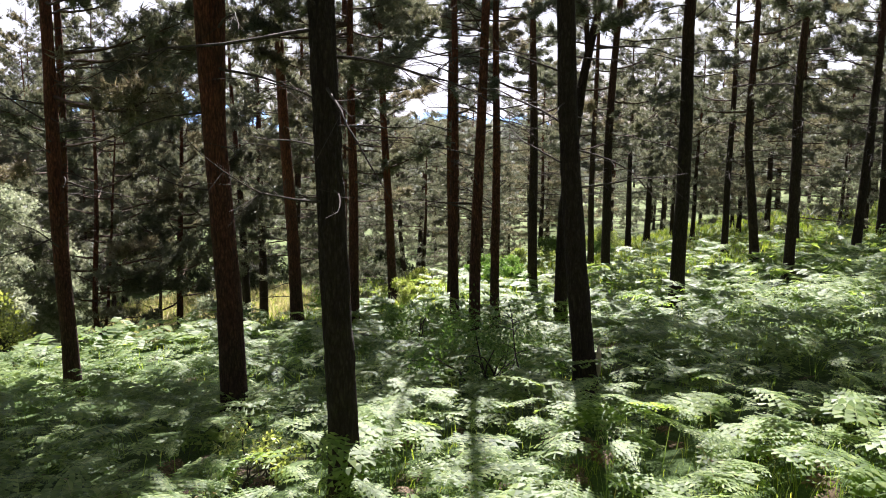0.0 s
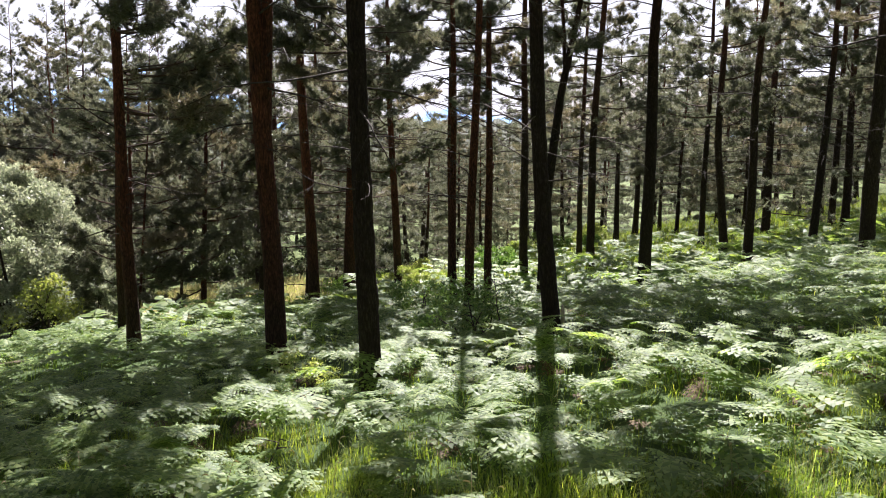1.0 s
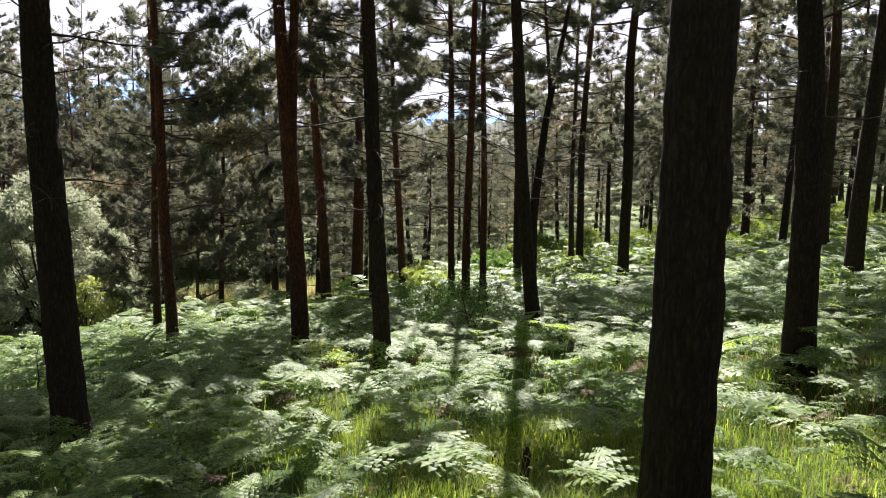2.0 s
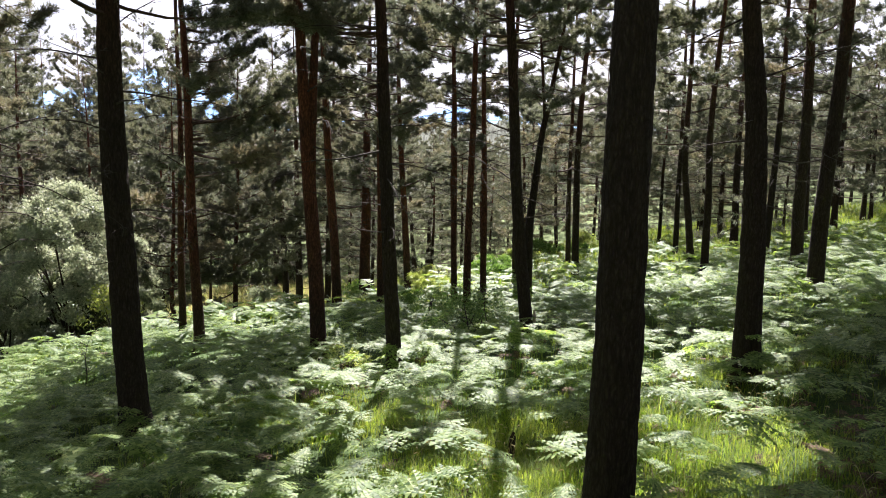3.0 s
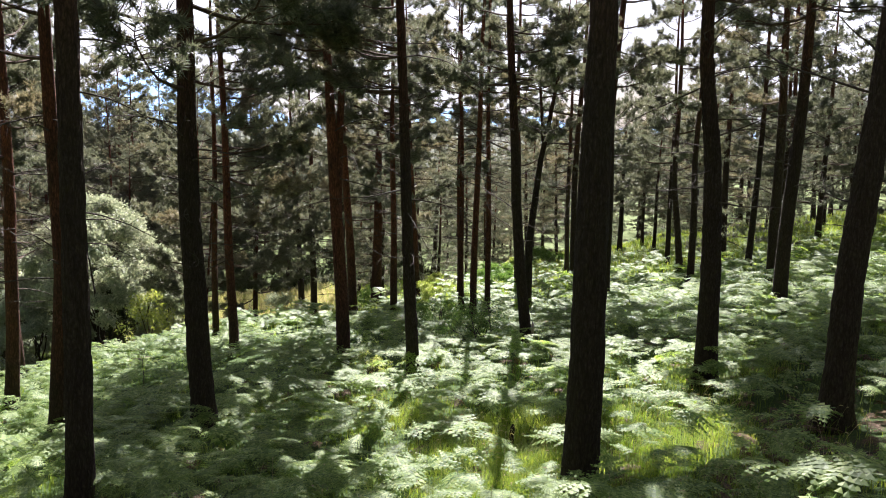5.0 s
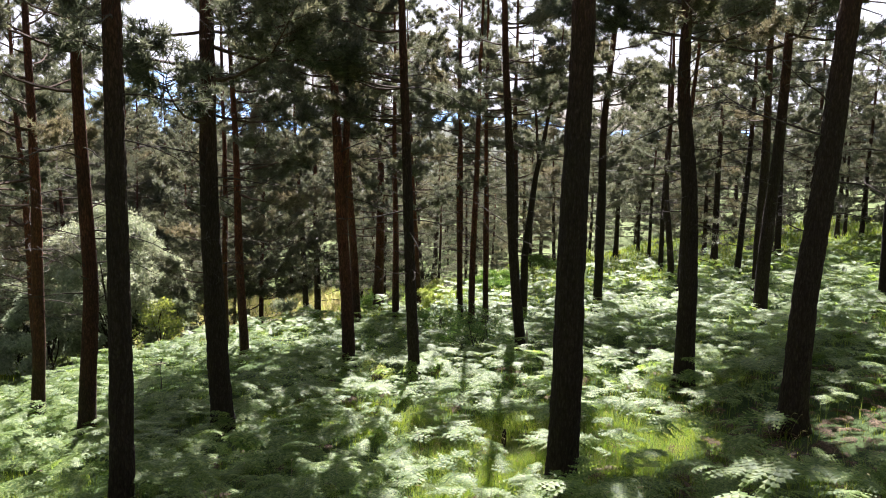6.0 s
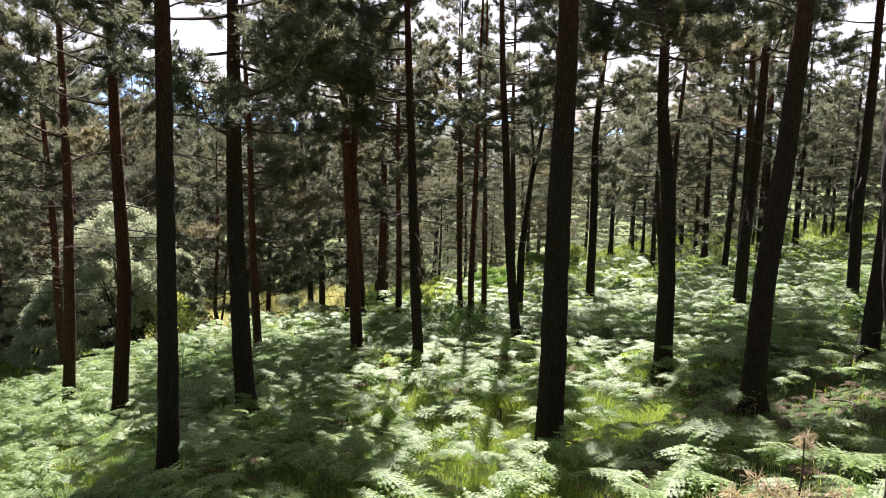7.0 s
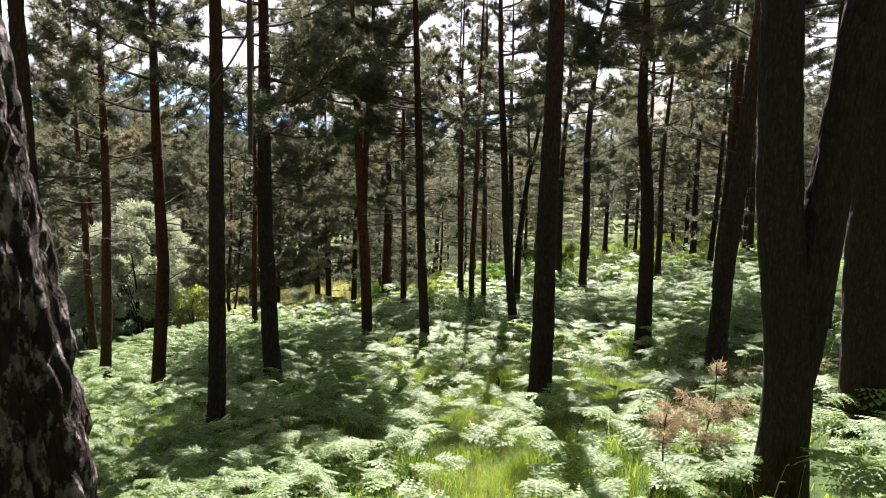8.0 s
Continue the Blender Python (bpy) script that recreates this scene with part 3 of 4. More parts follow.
pine(2.70, 15.40, 0.28, [(2.5, 0.03), (5.0, 0.25), (9.0, 1.0)], height=10.5, live=6.0, n_live=8, n_dead=18, forks=[(5.4, [(8.6, 0.1)], 0.16)], label='slender pine whose stems part high up', reach=0.9)
pine(6.09, 25.20, 0.30, [(4.37, -0.1), (11.41, 0.17)], height=18, live=4.2, n_live=38, reach=1.1)
pine(6.70, 30.00, 0.25, [(4.58, -0.09), (8.66, -0.04)], live=4.2)
pine(1.12, -0.88, 0.40, [(1.81, 0.04), (3.26, 0.03), (4.54, 0.03)], detail=2, live=9.0, dead=5.2, n_live=4, n_dead=8, label='sturdy straight pine with coarse grey-brown bark', reach=0.6)
pine(11.45, 28.70, 0.25, [(3.97, 0.02), (7.92, -0.04)], live=4.2)
pine(10.54, 24.00, 0.29, [(3.77, -0.43), (10.58, -0.5)], live=4.2, n_live=30)
pine(9.53, 19.75, 0.27, [(4.61, -0.1), (9.52, 0.16)], live=4.4, n_live=8, reach=0.8)
pine(4.47, 4.30, 0.38, [(2.2, -0.04), (4.01, -0.1), (5.76, -0.3)], detail=2, flare=0.5, live=6.6, n_live=28, label='upright pine with a flared foot beside bare litter', reach=1.2, height=11.5)
pine(12.87, 22.50, 0.27, [(3.86, 0.17), (9.92, 0.26)], live=5.2, n_live=18, label='crooked pine on the upper slope')
pine(11.18, 16.50, 0.37, [(4.05, -0.06), (8.39, -0.15)], live=6.0, n_live=18)
pine(8.60, 10.40, 0.37, [(2.93, 0.09), (6.88, 0.23)], live=7.4, n_live=44, label='leaning dark pine on the upper slope', reach=1.3)
pine(24.42, 36.00, 0.29, [(2.95, 0.02), (5.51, 0.04)], height=10.5, live=3.4, dead=2.0, detail=0, n_dead=6)
pine(25.45, 37.00, 0.23, [(2.89, -0.07), (5.18, -0.15)], height=10.5, live=3.4, dead=2.0, detail=0, n_dead=6)
pine(4.83, 0.57, 0.38, [(2.17, 0.06), (4.42, 0.25), (6.24, 0.36)], detail=2, flare=0.45, live=7.0, n_live=16, label='leaning pine with a broad dark foot')
pine(-7.31, 33.00, 0.36, [(5.46, -0.17), (9.3, -0.47)], live=4.2)
pine(-6.79, 34.00, 0.40, [(6.31, -0.1), (10.23, -0.17)], live=4.2)
pine(-4.68, -0.60, 0.31, [(3.47, 0.09), (7.29, 0.12)], detail=2, live=7.5, dead=5.0, n_live=10, n_dead=8, label='slim straight pine on the grassy bank')
pine(-7.79, 5.50, 0.35, [(3.29, 0.19), (9.53, 0.13)], live=4.8, n_live=40, reach=1.05, red=True)
pine(-10.71, 9.30, 0.33, [(5.24, 0.26), (10.96, 0.24)], live=4.6, n_live=46, reach=1.15, red=True)
pine(-13.40, 15.00, 0.32, [(4.02, -0.17), (7.6, -0.29)], live=4.0, n_live=48, reach=1.2, red=True)
# Tall leaning top is out of view, shaped to shade ground further forward.
pine(5.55, 16.73, 0.32, [(2.66, -0.03), (6.21, -0.06), (10.5, 0.2), (15.0, 1.4), (18.5, 2.4)], height=18.5, live=7.2, n_live=70, reach=1.0, label='straight brown pine standing in sunlit bracken')
pine(9.84, 36.00, 0.29, [(2.52, -0.05)], height=10.5, live=3.4, dead=2.0, detail=0, n_dead=6)
pine(17.46, 28.70, 0.33, [(2.1, -0.07), (5.06, -0.17)], live=4.2)
pine(18.12, 31.00, 0.30, [(3.41, -0.02), (5.59, -0.01)], live=4.2)
pine(-12.52, 37.70, 0.18, [(3.05, 0.07), (7.44, 0.11)], height=10.5, live=3.4, dead=2.0, detail=0, n_dead=6)
pine(10.72, 8.20, 0.32, [(2.73, -0.02), (4.42, 0.03)], live=6.8, n_live=16)
pine(8.06, 2.79, 0.36, [(1.15, 0.06), (2.27, 0.13)], live=7.0, n_live=16)
pine(11.94, 40.00, 0.34, [(2.45, 0.01), (4.33, 0.03)], height=10.5, live=3.4, dead=2.0, detail=0, n_dead=6)
pine(3.97, -6.00, 0.52, [(1.92, -0.13), (3.7, -0.19)], detail=2, live=9.0, dead=7.0, n_live=10, n_dead=6, label='thick pine with rough bark beside the forked one')
pine(2.20, -7.70, 0.41, [(1.26, 0.0), (2.54, -0.17), (3.94, -0.26)], detail=2, live=9.0, dead=7.5, n_live=8, n_dead=6, forks=[(0.95, [(1.66, 0.14), (2.78, 0.21), (3.95, 0.31)], 0.33)], label='heavy dark pine that forks near its foot')
pine(-6.48, -2.97, 0.32, [(2.81, -0.12), (6.69, -0.18)], detail=2, live=8.0, dead=4.5, n_live=9, n_dead=7)
pine(-8.04, -0.80, 0.28, [(1.95, -0.02), (3.41, -0.02)], live=8.0, dead=4.5, n_live=10, n_dead=7)
OLD_PINE = pine(-1.86, -12.60, 0.37, [(2.0, 0.0), (4.0, -0.26)], flare=0.03, detail=3, live=9.0, dead=7.0, n_live=6, n_dead=5, label='old pine with peeling pale-edged bark plates')
pine(-0.65, 43.64, 0.31, [(2.19, -0.19), (3.34, -0.32)], height=10.5, live=3.4, dead=2.0, detail=0, n_dead=6)
pine(0.17, 51.65, 0.44, [(1.86, 0.1), (3.19, 0.16)], height=10.5, live=3.4, dead=2.0, detail=0, n_dead=6)
pine(27.95, 47.00, 0.37, [(1.83, -0.07)], height=10.5, live=3.4, dead=2.0, detail=0, n_dead=6)
pine(31.25, 52.00, 0.36, [(1.53, -0.07)], height=10.5, live=3.4, dead=2.0, detail=0, n_dead=6)
pine(30.25, 49.00, 0.34, [(1.62, -0.02)], height=10.5, live=3.4, dead=2.0, detail=0, n_dead=6)
pine(30.75, 44.00, 0.27, [(1.49, -0.11)], height=10.5, live=3.4, dead=2.0, detail=0, n_dead=6)
pine(20.22, 46.00, 0.36, [(2.63, -0.08)], height=10.5, live=3.4, dead=2.0, detail=0, n_dead=6)
pine(8.80, 52.00, 0.31, [(3.19, 0.02)], height=10.5, live=3.4, dead=2.0, detail=0, n_dead=6)
pine(23.15, 47.00, 0.33, [(1.93, -0.07)], height=10.5, live=3.4, dead=2.0, detail=0, n_dead=6)
pine(-9.2, 29.5, 0.26, [(5, 0.2)], 14.0, 2.2, 1.0, n_live=54, reach=1.25, label='low-branched dark pine at the edge of the clearing', red=True)
pine(-11.3, 27.2, 0.22, [(0.9, 0.14), (1.9, -0.06), (5, 0.1)], 12.5, 2.4, 1.0, n_live=50, reach=1.25, forks=[(0.5, [(2.2, 0.35), (5.0, 0.6)], 0.11)], label='low-branched crooked dark pine at the edge of the clearing', red=True)
pine(-18.5, 47.5, 0.28, [(5, 0.1)], 13.0, 2.4, 1.2, n_live=44, reach=1.35, label='low-branched dark pine at the edge of the clearing')
pine(-21.5, 46.0, 0.28, [(5, 0.1)], 12.0, 2.6, 1.2, n_live=44, reach=1.35, label='bushy pine behind the willows')
pine(-27.0, 42.5, 0.28, [(5, 0.3)], 13.0, 2.2, 1.2, n_live=44, reach=1.35, label='bushy pine behind the willows')
pine(-19.5, 52.0, 0.32, [(5, 0.2)], 16.5, 2.4, 1.2, n_live=50, reach=1.45, label='tall bushy pine beyond the clearing')
pine(-23.5, 49.0, 0.32, [(5, -0.2)], 17.5, 2.4, 1.2, n_live=50, reach=1.45, label='tall bushy pine beyond the clearing')
pine(-29.0, 49.5, 0.32, [(5, 0.1)], 19.5, 2.4, 1.2, n_live=50, reach=1.45, label='tall bushy pine beyond the clearing')
pine(-13.0, 62.0, 0.32, [(5, 0.1)], 16.0, 2.4, 1.2, n_live=50, reach=1.45, label='tall bushy pine beyond the clearing')
pine(-26.0, 56.0, 0.32, [(5, 0.1)], 21.5, 2.4, 1.2, n_live=56, reach=1.55, label='tall bushy pine beyond the clearing')
pine(-17.0, 66.0, 0.32, [(5, -0.1)], 20.0, 2.4, 1.2, n_live=56, reach=1.6, label='tall bushy pine beyond the clearing')
pine(-34.0, 58.0, 0.32, [(5, 0.1)], 22.5, 2.4, 1.2, n_live=56, reach=1.6, label='tall bushy pine beyond the clearing')
pine(-22.0, 64.0, 0.32, [(5, 0.1)], 21.0, 2.4, 1.2, n_live=56, reach=1.6, label='tall bushy pine beyond the clearing')
pine(-8.5, 64.0, 0.32, [(5, 0.1)], 18.0, 2.4, 1.2, n_live=56, reach=1.5, label='tall bushy pine beyond the clearing')



for tx, ty, th in ((-38.0, 51.0, 19.0), (-31.0, 64.0, 23.0), (-41.0, 63.0, 23.0), (-33.5, 45.0, 15.5), (-37.0, 70.0, 25.0), (-28.0, 72.0, 24.0), (-33.0, 53.5, 18.5)):
    pine(tx, ty, 0.32, [(5, 0.1)], th, 2.4, 1.2, n_live=56, reach=1.6, label='tall bushy pine beyond the clearing')

add_shade_boughs()

# ---------------------------------------------------------------- far forest
def far_crown(seed, height, live, boughs, reach):
    """The whole crown of a distant pine as one mesh."""
    rng = np.random.default_rng(seed)
    bag = Bag()
    turn = 0.0
    for k in range(boughs):
        u = (k + rng.uniform(0, 0.9)) / boughs
        h = live + (height - live) * u * 0.98
        turn += radians(137.5 + rng.uniform(-25, 25))
        L = 2.1 * reach * (1.2 - 0.9 * u ** 1.4) * rng.uniform(0.7, 1.15)
        lift = rng.uniform(-0.1, 0.25) + 0.35 * u
        q = np.linspace(0, 1, 4)[:, None]
        out = np.array([math.cos(turn), math.sin(turn), 0.0])
        side = np.array([-math.sin(turn), math.cos(turn), 0.0])
        P = np.array([0, 0, h]) + q * L * out + np.array([0, 0, 1]) * L * (lift * q * q - 0.08 * q)
        bag.add(*tube(P, 0.03 * (1 - 0.85 * q[:, 0]), 3), 0)
        m = 8
        s = rng.uniform(0.25, 1.0, m)[:, None] ** 0.6
        w = rng.uniform(-1, 1, m)[:, None] * (0.12 + 0.30 * np.sin(s * math.pi * 0.8)) * L * 0.9
        pad = np.array([0, 0, h]) + s * L * out + w * side + np.array([0, 0, 1]) * (L * (lift * s * s - 0.08 * s))
        at = np.repeat(pad, 3, 0) + rng.normal(size=(m * 3, 3)) * np.array([0.11, 0.11, 0.05])
        al = np.repeat(unit(out * 0.6 + side * np.sign(w) * 0.4 + np.array([0, 0, 0.5])), 3, 0)
        bag.add(*blades(rng, at, al, 17, 0.21, 0.042, 0.62), 1)
    return bag.mesh("crown", [LIMB, NEEDLE])


def far_pine(x, y, mesh, trunk, dead, label):
    root = new("pine_tree")
    root.location = (x, y, float(ground(x, y)))
    tagged(root, label, "tree", "pines of the far forest")
    part("trunk", trunk, root, Matrix.Identity(4))
    part("crown", mesh, root, Matrix.Identity(4))
    for k in range(4):
        part("dead_branch", DEAD[(k * 2 + int(y)) % 9], root, Matrix.Translation((0, 0, 1.6 + 0.6 * k)) @ pose(0, 0, 0, 20 * k, 5, 100 * k))
    return root


def far_forest():
    """Pines further off, copies of a few built ones."""
    rng = np.random.default_rng(77)
    kinds = []
    for i in range(6):
        h = 11.8 + i * 0.75
        low = (1.0, 2.3, 1.5, 2.8, 0.8, 1.9)[i]
        tm, _, _ = trunk_mesh(rng, h, 0.27 + 0.02 * i, [(6, rng.uniform(-0.4, 0.4))], 0)
        x, y = -20 + 9 * i, 47 + 3 * (i % 3)
        PLACED.append((x, y))
        kinds.append(far_pine(x, y, far_crown(200 + i, h, low, 58, 1.3), tm, 4, "distant pine with a dense dark green crown"))
    n = 0
    for _ in range(9000):
        if n >= 165:
            break
        y = 29 + 75 * rng.random() ** 1.5
        x = rng.uniform(-0.62, 0.66) * (y + 14) - 1
        if min((x - a) ** 2 + (y - b) ** 2 for a, b in PLACED) < (2.5 + 0.012 * y) ** 2:
            continue
        if (-23 < x < -9 and y < 45) or (-18 < x < -6 and y < 60) or (y < 34 and -4 < x < 12):
            continue
        PLACED.append((x, y))
        n += 1
        k = kinds[rng.integers(6)]
        s = rng.uniform(0.55, 0.85) if x > -8 and y > 36 else rng.uniform(0.8, 1.1)
        copy_thing(k, Matrix.Translation((x, y, float(ground(x, y)))) @ pose(0, 0, 0, 0, 0, rng.uniform(0, 360)) @ Matrix.Scale(s, 4))
    # tall pines that close the valley behind the willows
    n = 0
    while n < 34:
        y = rng.uniform(56, 92)
        x = rng.uniform(-0.66, -0.26) * (y + 12)
        if min((x - a) ** 2 + (y - b) ** 2 for a, b in PLACED) < 2.6 ** 2:
            continue
        PLACED.append((x, y))
        n += 1
        copy_thing(kinds[rng.integers(6)], Matrix.Translation((x, y, float(ground(x, y)))) @ pose(0, 0, 0, 0, 0, rng.uniform(0, 360)) @ Matrix.Scale(rng.uniform(1.15, 1.45), 4))


far_forest()


def unseen_forest():
    """Unseen pines added behind and beside the viewer, to hold back skylight from the trunks."""
    rng = np.random.default_rng(78)
    tm, _, _ = trunk_mesh(rng, 15.0, 0.32, [(6, 0.2)], 0)
    bag = Bag()
    for k in range(44):
        u = (k + rng.random()) / 44
        a = k * 2.4
        L = 2.9 * (1.1 - 0.7 * u) * rng.uniform(0.7, 1.1)
        n = 14
        s = rng.uniform(0.2, 1.0, (n, 1))
        at = np.array([0, 0, 4.0 + 11 * u]) + s * L * np.array([math.cos(a), math.sin(a), 0.15]) + rng.normal(size=(n, 3)) * 0.25
        bag.add(*blades(rng, at, np.tile([[math.cos(a), math.sin(a), 0.3]], (n, 1)), 5, 0.55, 0.14, 0.7), 0)
    crown = bag.mesh("crown", [NEEDLE])
    spots = []
    for _ in range(4000):
        if len(spots) >= 110:
            break
        x, y = rng.uniform(-42, 48), rng.uniform(-46, 26)
        if in_view(x, y, 5.0) or (x + 0.7) ** 2 + min(y + 14, 0) ** 2 < 20 and y < -13:
            continue
        if abs(x) < 4 and -19 < y or min([(x - a) ** 2 + (y - b) ** 2 for a, b in spots] + [99]) < 3.6 ** 2:
            continue
        spots.append((x, y))
        root = new("pine_tree")
        root.location = (x, y, float(ground(x, y)))
        root.rotation_euler = (0, 0, rng.uniform(0, 6.28))
        tagged(root, "unseen pine added around the view to block skylight", "tree", "pines of the surrounding forest")
        part("trunk", tm, root, Matrix.Identity(4))
        part("crown", crown, root, Matrix.Identity(4))


def in_view(x, y, slack=1.5):
    return (x > -0.60 * (y + 15.2) - slack) & (x < 0.66 * (y + 15.2) + slack)


unseen_forest()


# ---------------------------------------------------------------- shrubs
def leaf_cloud(rng, centres, radii, count, size, mat, flat=0.0):
    """Many small leaves in clumps, denser towards the outside of each clump."""
    i = rng.integers(0, len(centres), count)
    o = unit(rng.normal(size=(count, 3))) * (rng.random((count, 1)) ** 0.45)
    p = np.asarray(centres)[i] + o * np.asarray(radii)[i][:, None] * np.array([1, 1, 0.8])
    d = unit(rng.normal(size=(count, 3)) + o * 0.8)
    s = unit(np.cross(d, rng.normal(size=(count, 3))))
    L = size * rng.uniform(0.6, 1.4, (count, 1))
    v = np.stack([p, p + d * L * 0.5 + s * L * 0.24, p + d * L, p + d * L * 0.5 - s * L * 0.24], 1).reshape(-1, 3)
    b = np.arange(count)[:, None] * 4
    f = np.concatenate([b + np.array([0, 1, 2]), b + np.array([0, 2, 3])], 0)
    return raw_mesh("crown", v, f, [mat])


def shrub(name, x, y, w, h, mat, leaves, size, label, category, seed, clumps=26, stems=6, z_lo=0.15):
    rng = np.random.default_rng(seed)
    root = new(name)
    root.location = (x, y, float(ground(x, y)))
    tagged(root, label, category)
    cs, rs = [], []
    for k in range(clumps):
        a, r, u = rng.uniform(0, 2 * math.pi), rng.random() ** 0.6, rng.random() ** 0.8
        wid = (0.45 + 0.55 * math.sin(math.pi * min(0.15 + u * 0.85, 1)))
        cs.append((math.cos(a) * r * w / 2 * wid, math.sin(a) * r * w / 2 * wid, h * (z_lo + (0.95 - z_lo) * u * (1 - 0.25 * r))))
        rs.append(rng.uniform(0.10, 0.2) * (w + h) / 2)
    part("crown", leaf_cloud(rng, cs, rs, leaves, size, mat), root, Matrix.Identity(4))
    for k in range(stems):
        e = np.array(cs[rng.integers(len(cs))])
        q = np.linspace(-0.05, 1, 7)[:, None]
        P = np.array([0.05 * k - 0.1, 0.03 * k, 0]) + q * e + np.array([0, 0, 0.15 * h]) * np.sin(q * math.pi) + rng.normal(size=(7, 3)) * 0.02 * h
        P[0, 2] = -0.15
        v, f = tube(P, 0.012 * h ** 0.8 * (1 - 0.75 * np.linspace(0, 1, 7)), 5)
        part("stem", raw_mesh("stem", v, f, [TWIG], smooth=True), root, Matrix.Identity(4))
    return root


def willow(x, y, w, low, high, leaves, seed, label, clumps=120):
    """A rounded bush: a dome of upright leafy clumps on dark crooked limbs, hollow and dark underneath."""
    rng = np.random.default_rng(seed)
    root = new("willow_bush")
    root.location = (x, y, float(ground(x, y)))
    tagged(root, label, "bush", "willow bushes of the valley")
    cs, rs = [], []
    for k in range(clumps):
        a, u = rng.uniform(0, 2 * math.pi), rng.uniform(-0.15, 1.0)
        r = math.sqrt(max(1 - max(u, 0) ** 2, 0.02)) * rng.uniform(0.75, 1.04)
        lump = 1 + 0.13 * math.sin(3 * a + seed) + 0.08 * math.sin(5 * a + 2 * u)
        cs.append((math.cos(a) * r * lump * w / 2, math.sin(a) * r * lump * w / 2, low + (high - low) * u * rng.uniform(0.84, 1.0)))
        rs.append(rng.uniform(0.055, 0.095) * (w + high - low) / 1.6)
    part("crown", leaf_cloud(rng, cs, rs, int(leaves * 1.5), 0.135, WILLOW), root, Matrix.Identity(4))
    for k in range(9):
        e = np.array(cs[rng.integers(len(cs))]) * np.array([0.85, 0.85, 0.95])
        q = np.linspace(-0.03, 1, 10)[:, None]
        P = np.array([0.12 * math.sin(k * 2.1), 0.12 * math.cos(k * 2.1), 0]) + np.concatenate([q ** 1.5, q ** 1.5, q], 1) * e + rng.normal(size=(10, 3)) * 0.05
        P[0, 2] = -0.2
        part("limb", raw_mesh("limb", *tube(P, 0.011 * high ** 0.9 * (1 - 0.8 * q[:, 0]), 6), [BARK], smooth=True), root, Matrix.Identity(4))
    return root


willow(-16.9, 29.6, 7.4, 3.0, 8.0, 62000, 5, "large rounded grey-green willow bush at the valley edge", 150)
willow(-19.6, 28.6, 5.6, 0.7, 4.4, 24000, 6, "lower grey-green willow bush below the large one", 70)
willow(-22.6, 31.0, 5.0, 1.2, 5.0, 16000, 7, "grey-green willow bush in the valley", 70)
willow(-13.7, 29.4, 2.6, 0.8, 3.4, 8000, 17, "narrow grey-green willow beside the large one", 40)
# Two bushes added so the space below the willows reads as deep shade.
shrub("thicket", -17.5, 32.8, 7.5, 4.4, SHADE_LEAF, 20000, 0.16, "added tangled bush, darkened as the shaded hollow under the willow", "thicket", 18, 40, 10, 0.05)
shrub("thicket", -23.0, 33.5, 6.5, 3.6, SHADE_LEAF, 13000, 0.16, "added tangled bush, darkened as shade behind the willows", "thicket", 19, 36, 8, 0.05)
shrub("sapling", -11.2, 20.2, 2.1, 3.0, SPRIG, 1900, 0.10, "slender bright green broadleaf sapling on the fern bank", "sapling", 8, 18, 4, 0.25)
shrub("shrub", 0.7, 10.4, 2.2, 1.5, SHRUB, 2600, 0.055, "low leafy green shrub between pine trunks", "shrub", 9, 22, 9, 0.1)
shrub("shrub", -0.2, 14.6, 1.8, 1.2, SHRUB, 1800, 0.07, "small leafy shrub among the ferns", "shrub", 10, 14, 5, 0.1)
shrub("shrub", -1.9, 7.3, 1.1, 0.9, SPRIG, 1100, 0.045, "small twiggy shrub at the foot of a pine", "shrub", 11, 12, 8, 0.1)
shrub("shrub", -7.9, 30.4, 2.6, 2.6, WILLOW, 5000, 0.13, "rounded grey-green scrub on the valley floor", "shrub", 12, 22, 5, 0.05)
shrub("shrub", -3.6, 33.0, 2.6, 1.8, SHRUB, 2400, 0.12, "light green scrub on the valley floor", "shrub", 13, 14, 5, 0.05)


for k in range(11):
    shrub("thicket", -31 + 3.0 * k + 0.8 * math.sin(k * 2.3), 56 + 4 * math.sin(k * 1.7) - 0.25 * k, 4.6, 2.6 + 0.5 * math.sin(k), SHADE_LEAF, 3600, 0.20, "dark low thicket beyond the clearing", "thicket", 60 + k, 18, 4, 0.03)


def broom_bushes():
    """Pale bushes of broom and tall herbs scattered over the far grass."""
    rng = np.random.default_rng(31)
    spots = []
    while len(spots) < 22:
        y = rng.uniform(24, 44)
        x = rng.uniform(-3.5, 4) + (y - 22) * rng.uniform(0.0, 0.55)
        if min([(x - a) ** 2 + (y - b) ** 2 for a, b in spots] + [9]) < 2.0 or min((x - a) ** 2 + (y - b) ** 2 for a, b in PLACED) < 0.6:
            continue
        spots.append((x, y))
        w = rng.uniform(1.2, 2.6)
        shrub("broom_bush", x, y, w, w * rng.uniform(0.4, 0.65), (SPRIG, SHRUB, WILLOW)[rng.integers(3)], int(1400 * w), 0.10, "low pale green bush in the far grass", "bush", 400 + len(spots), 14, 4, 0.05)


broom_bushes()

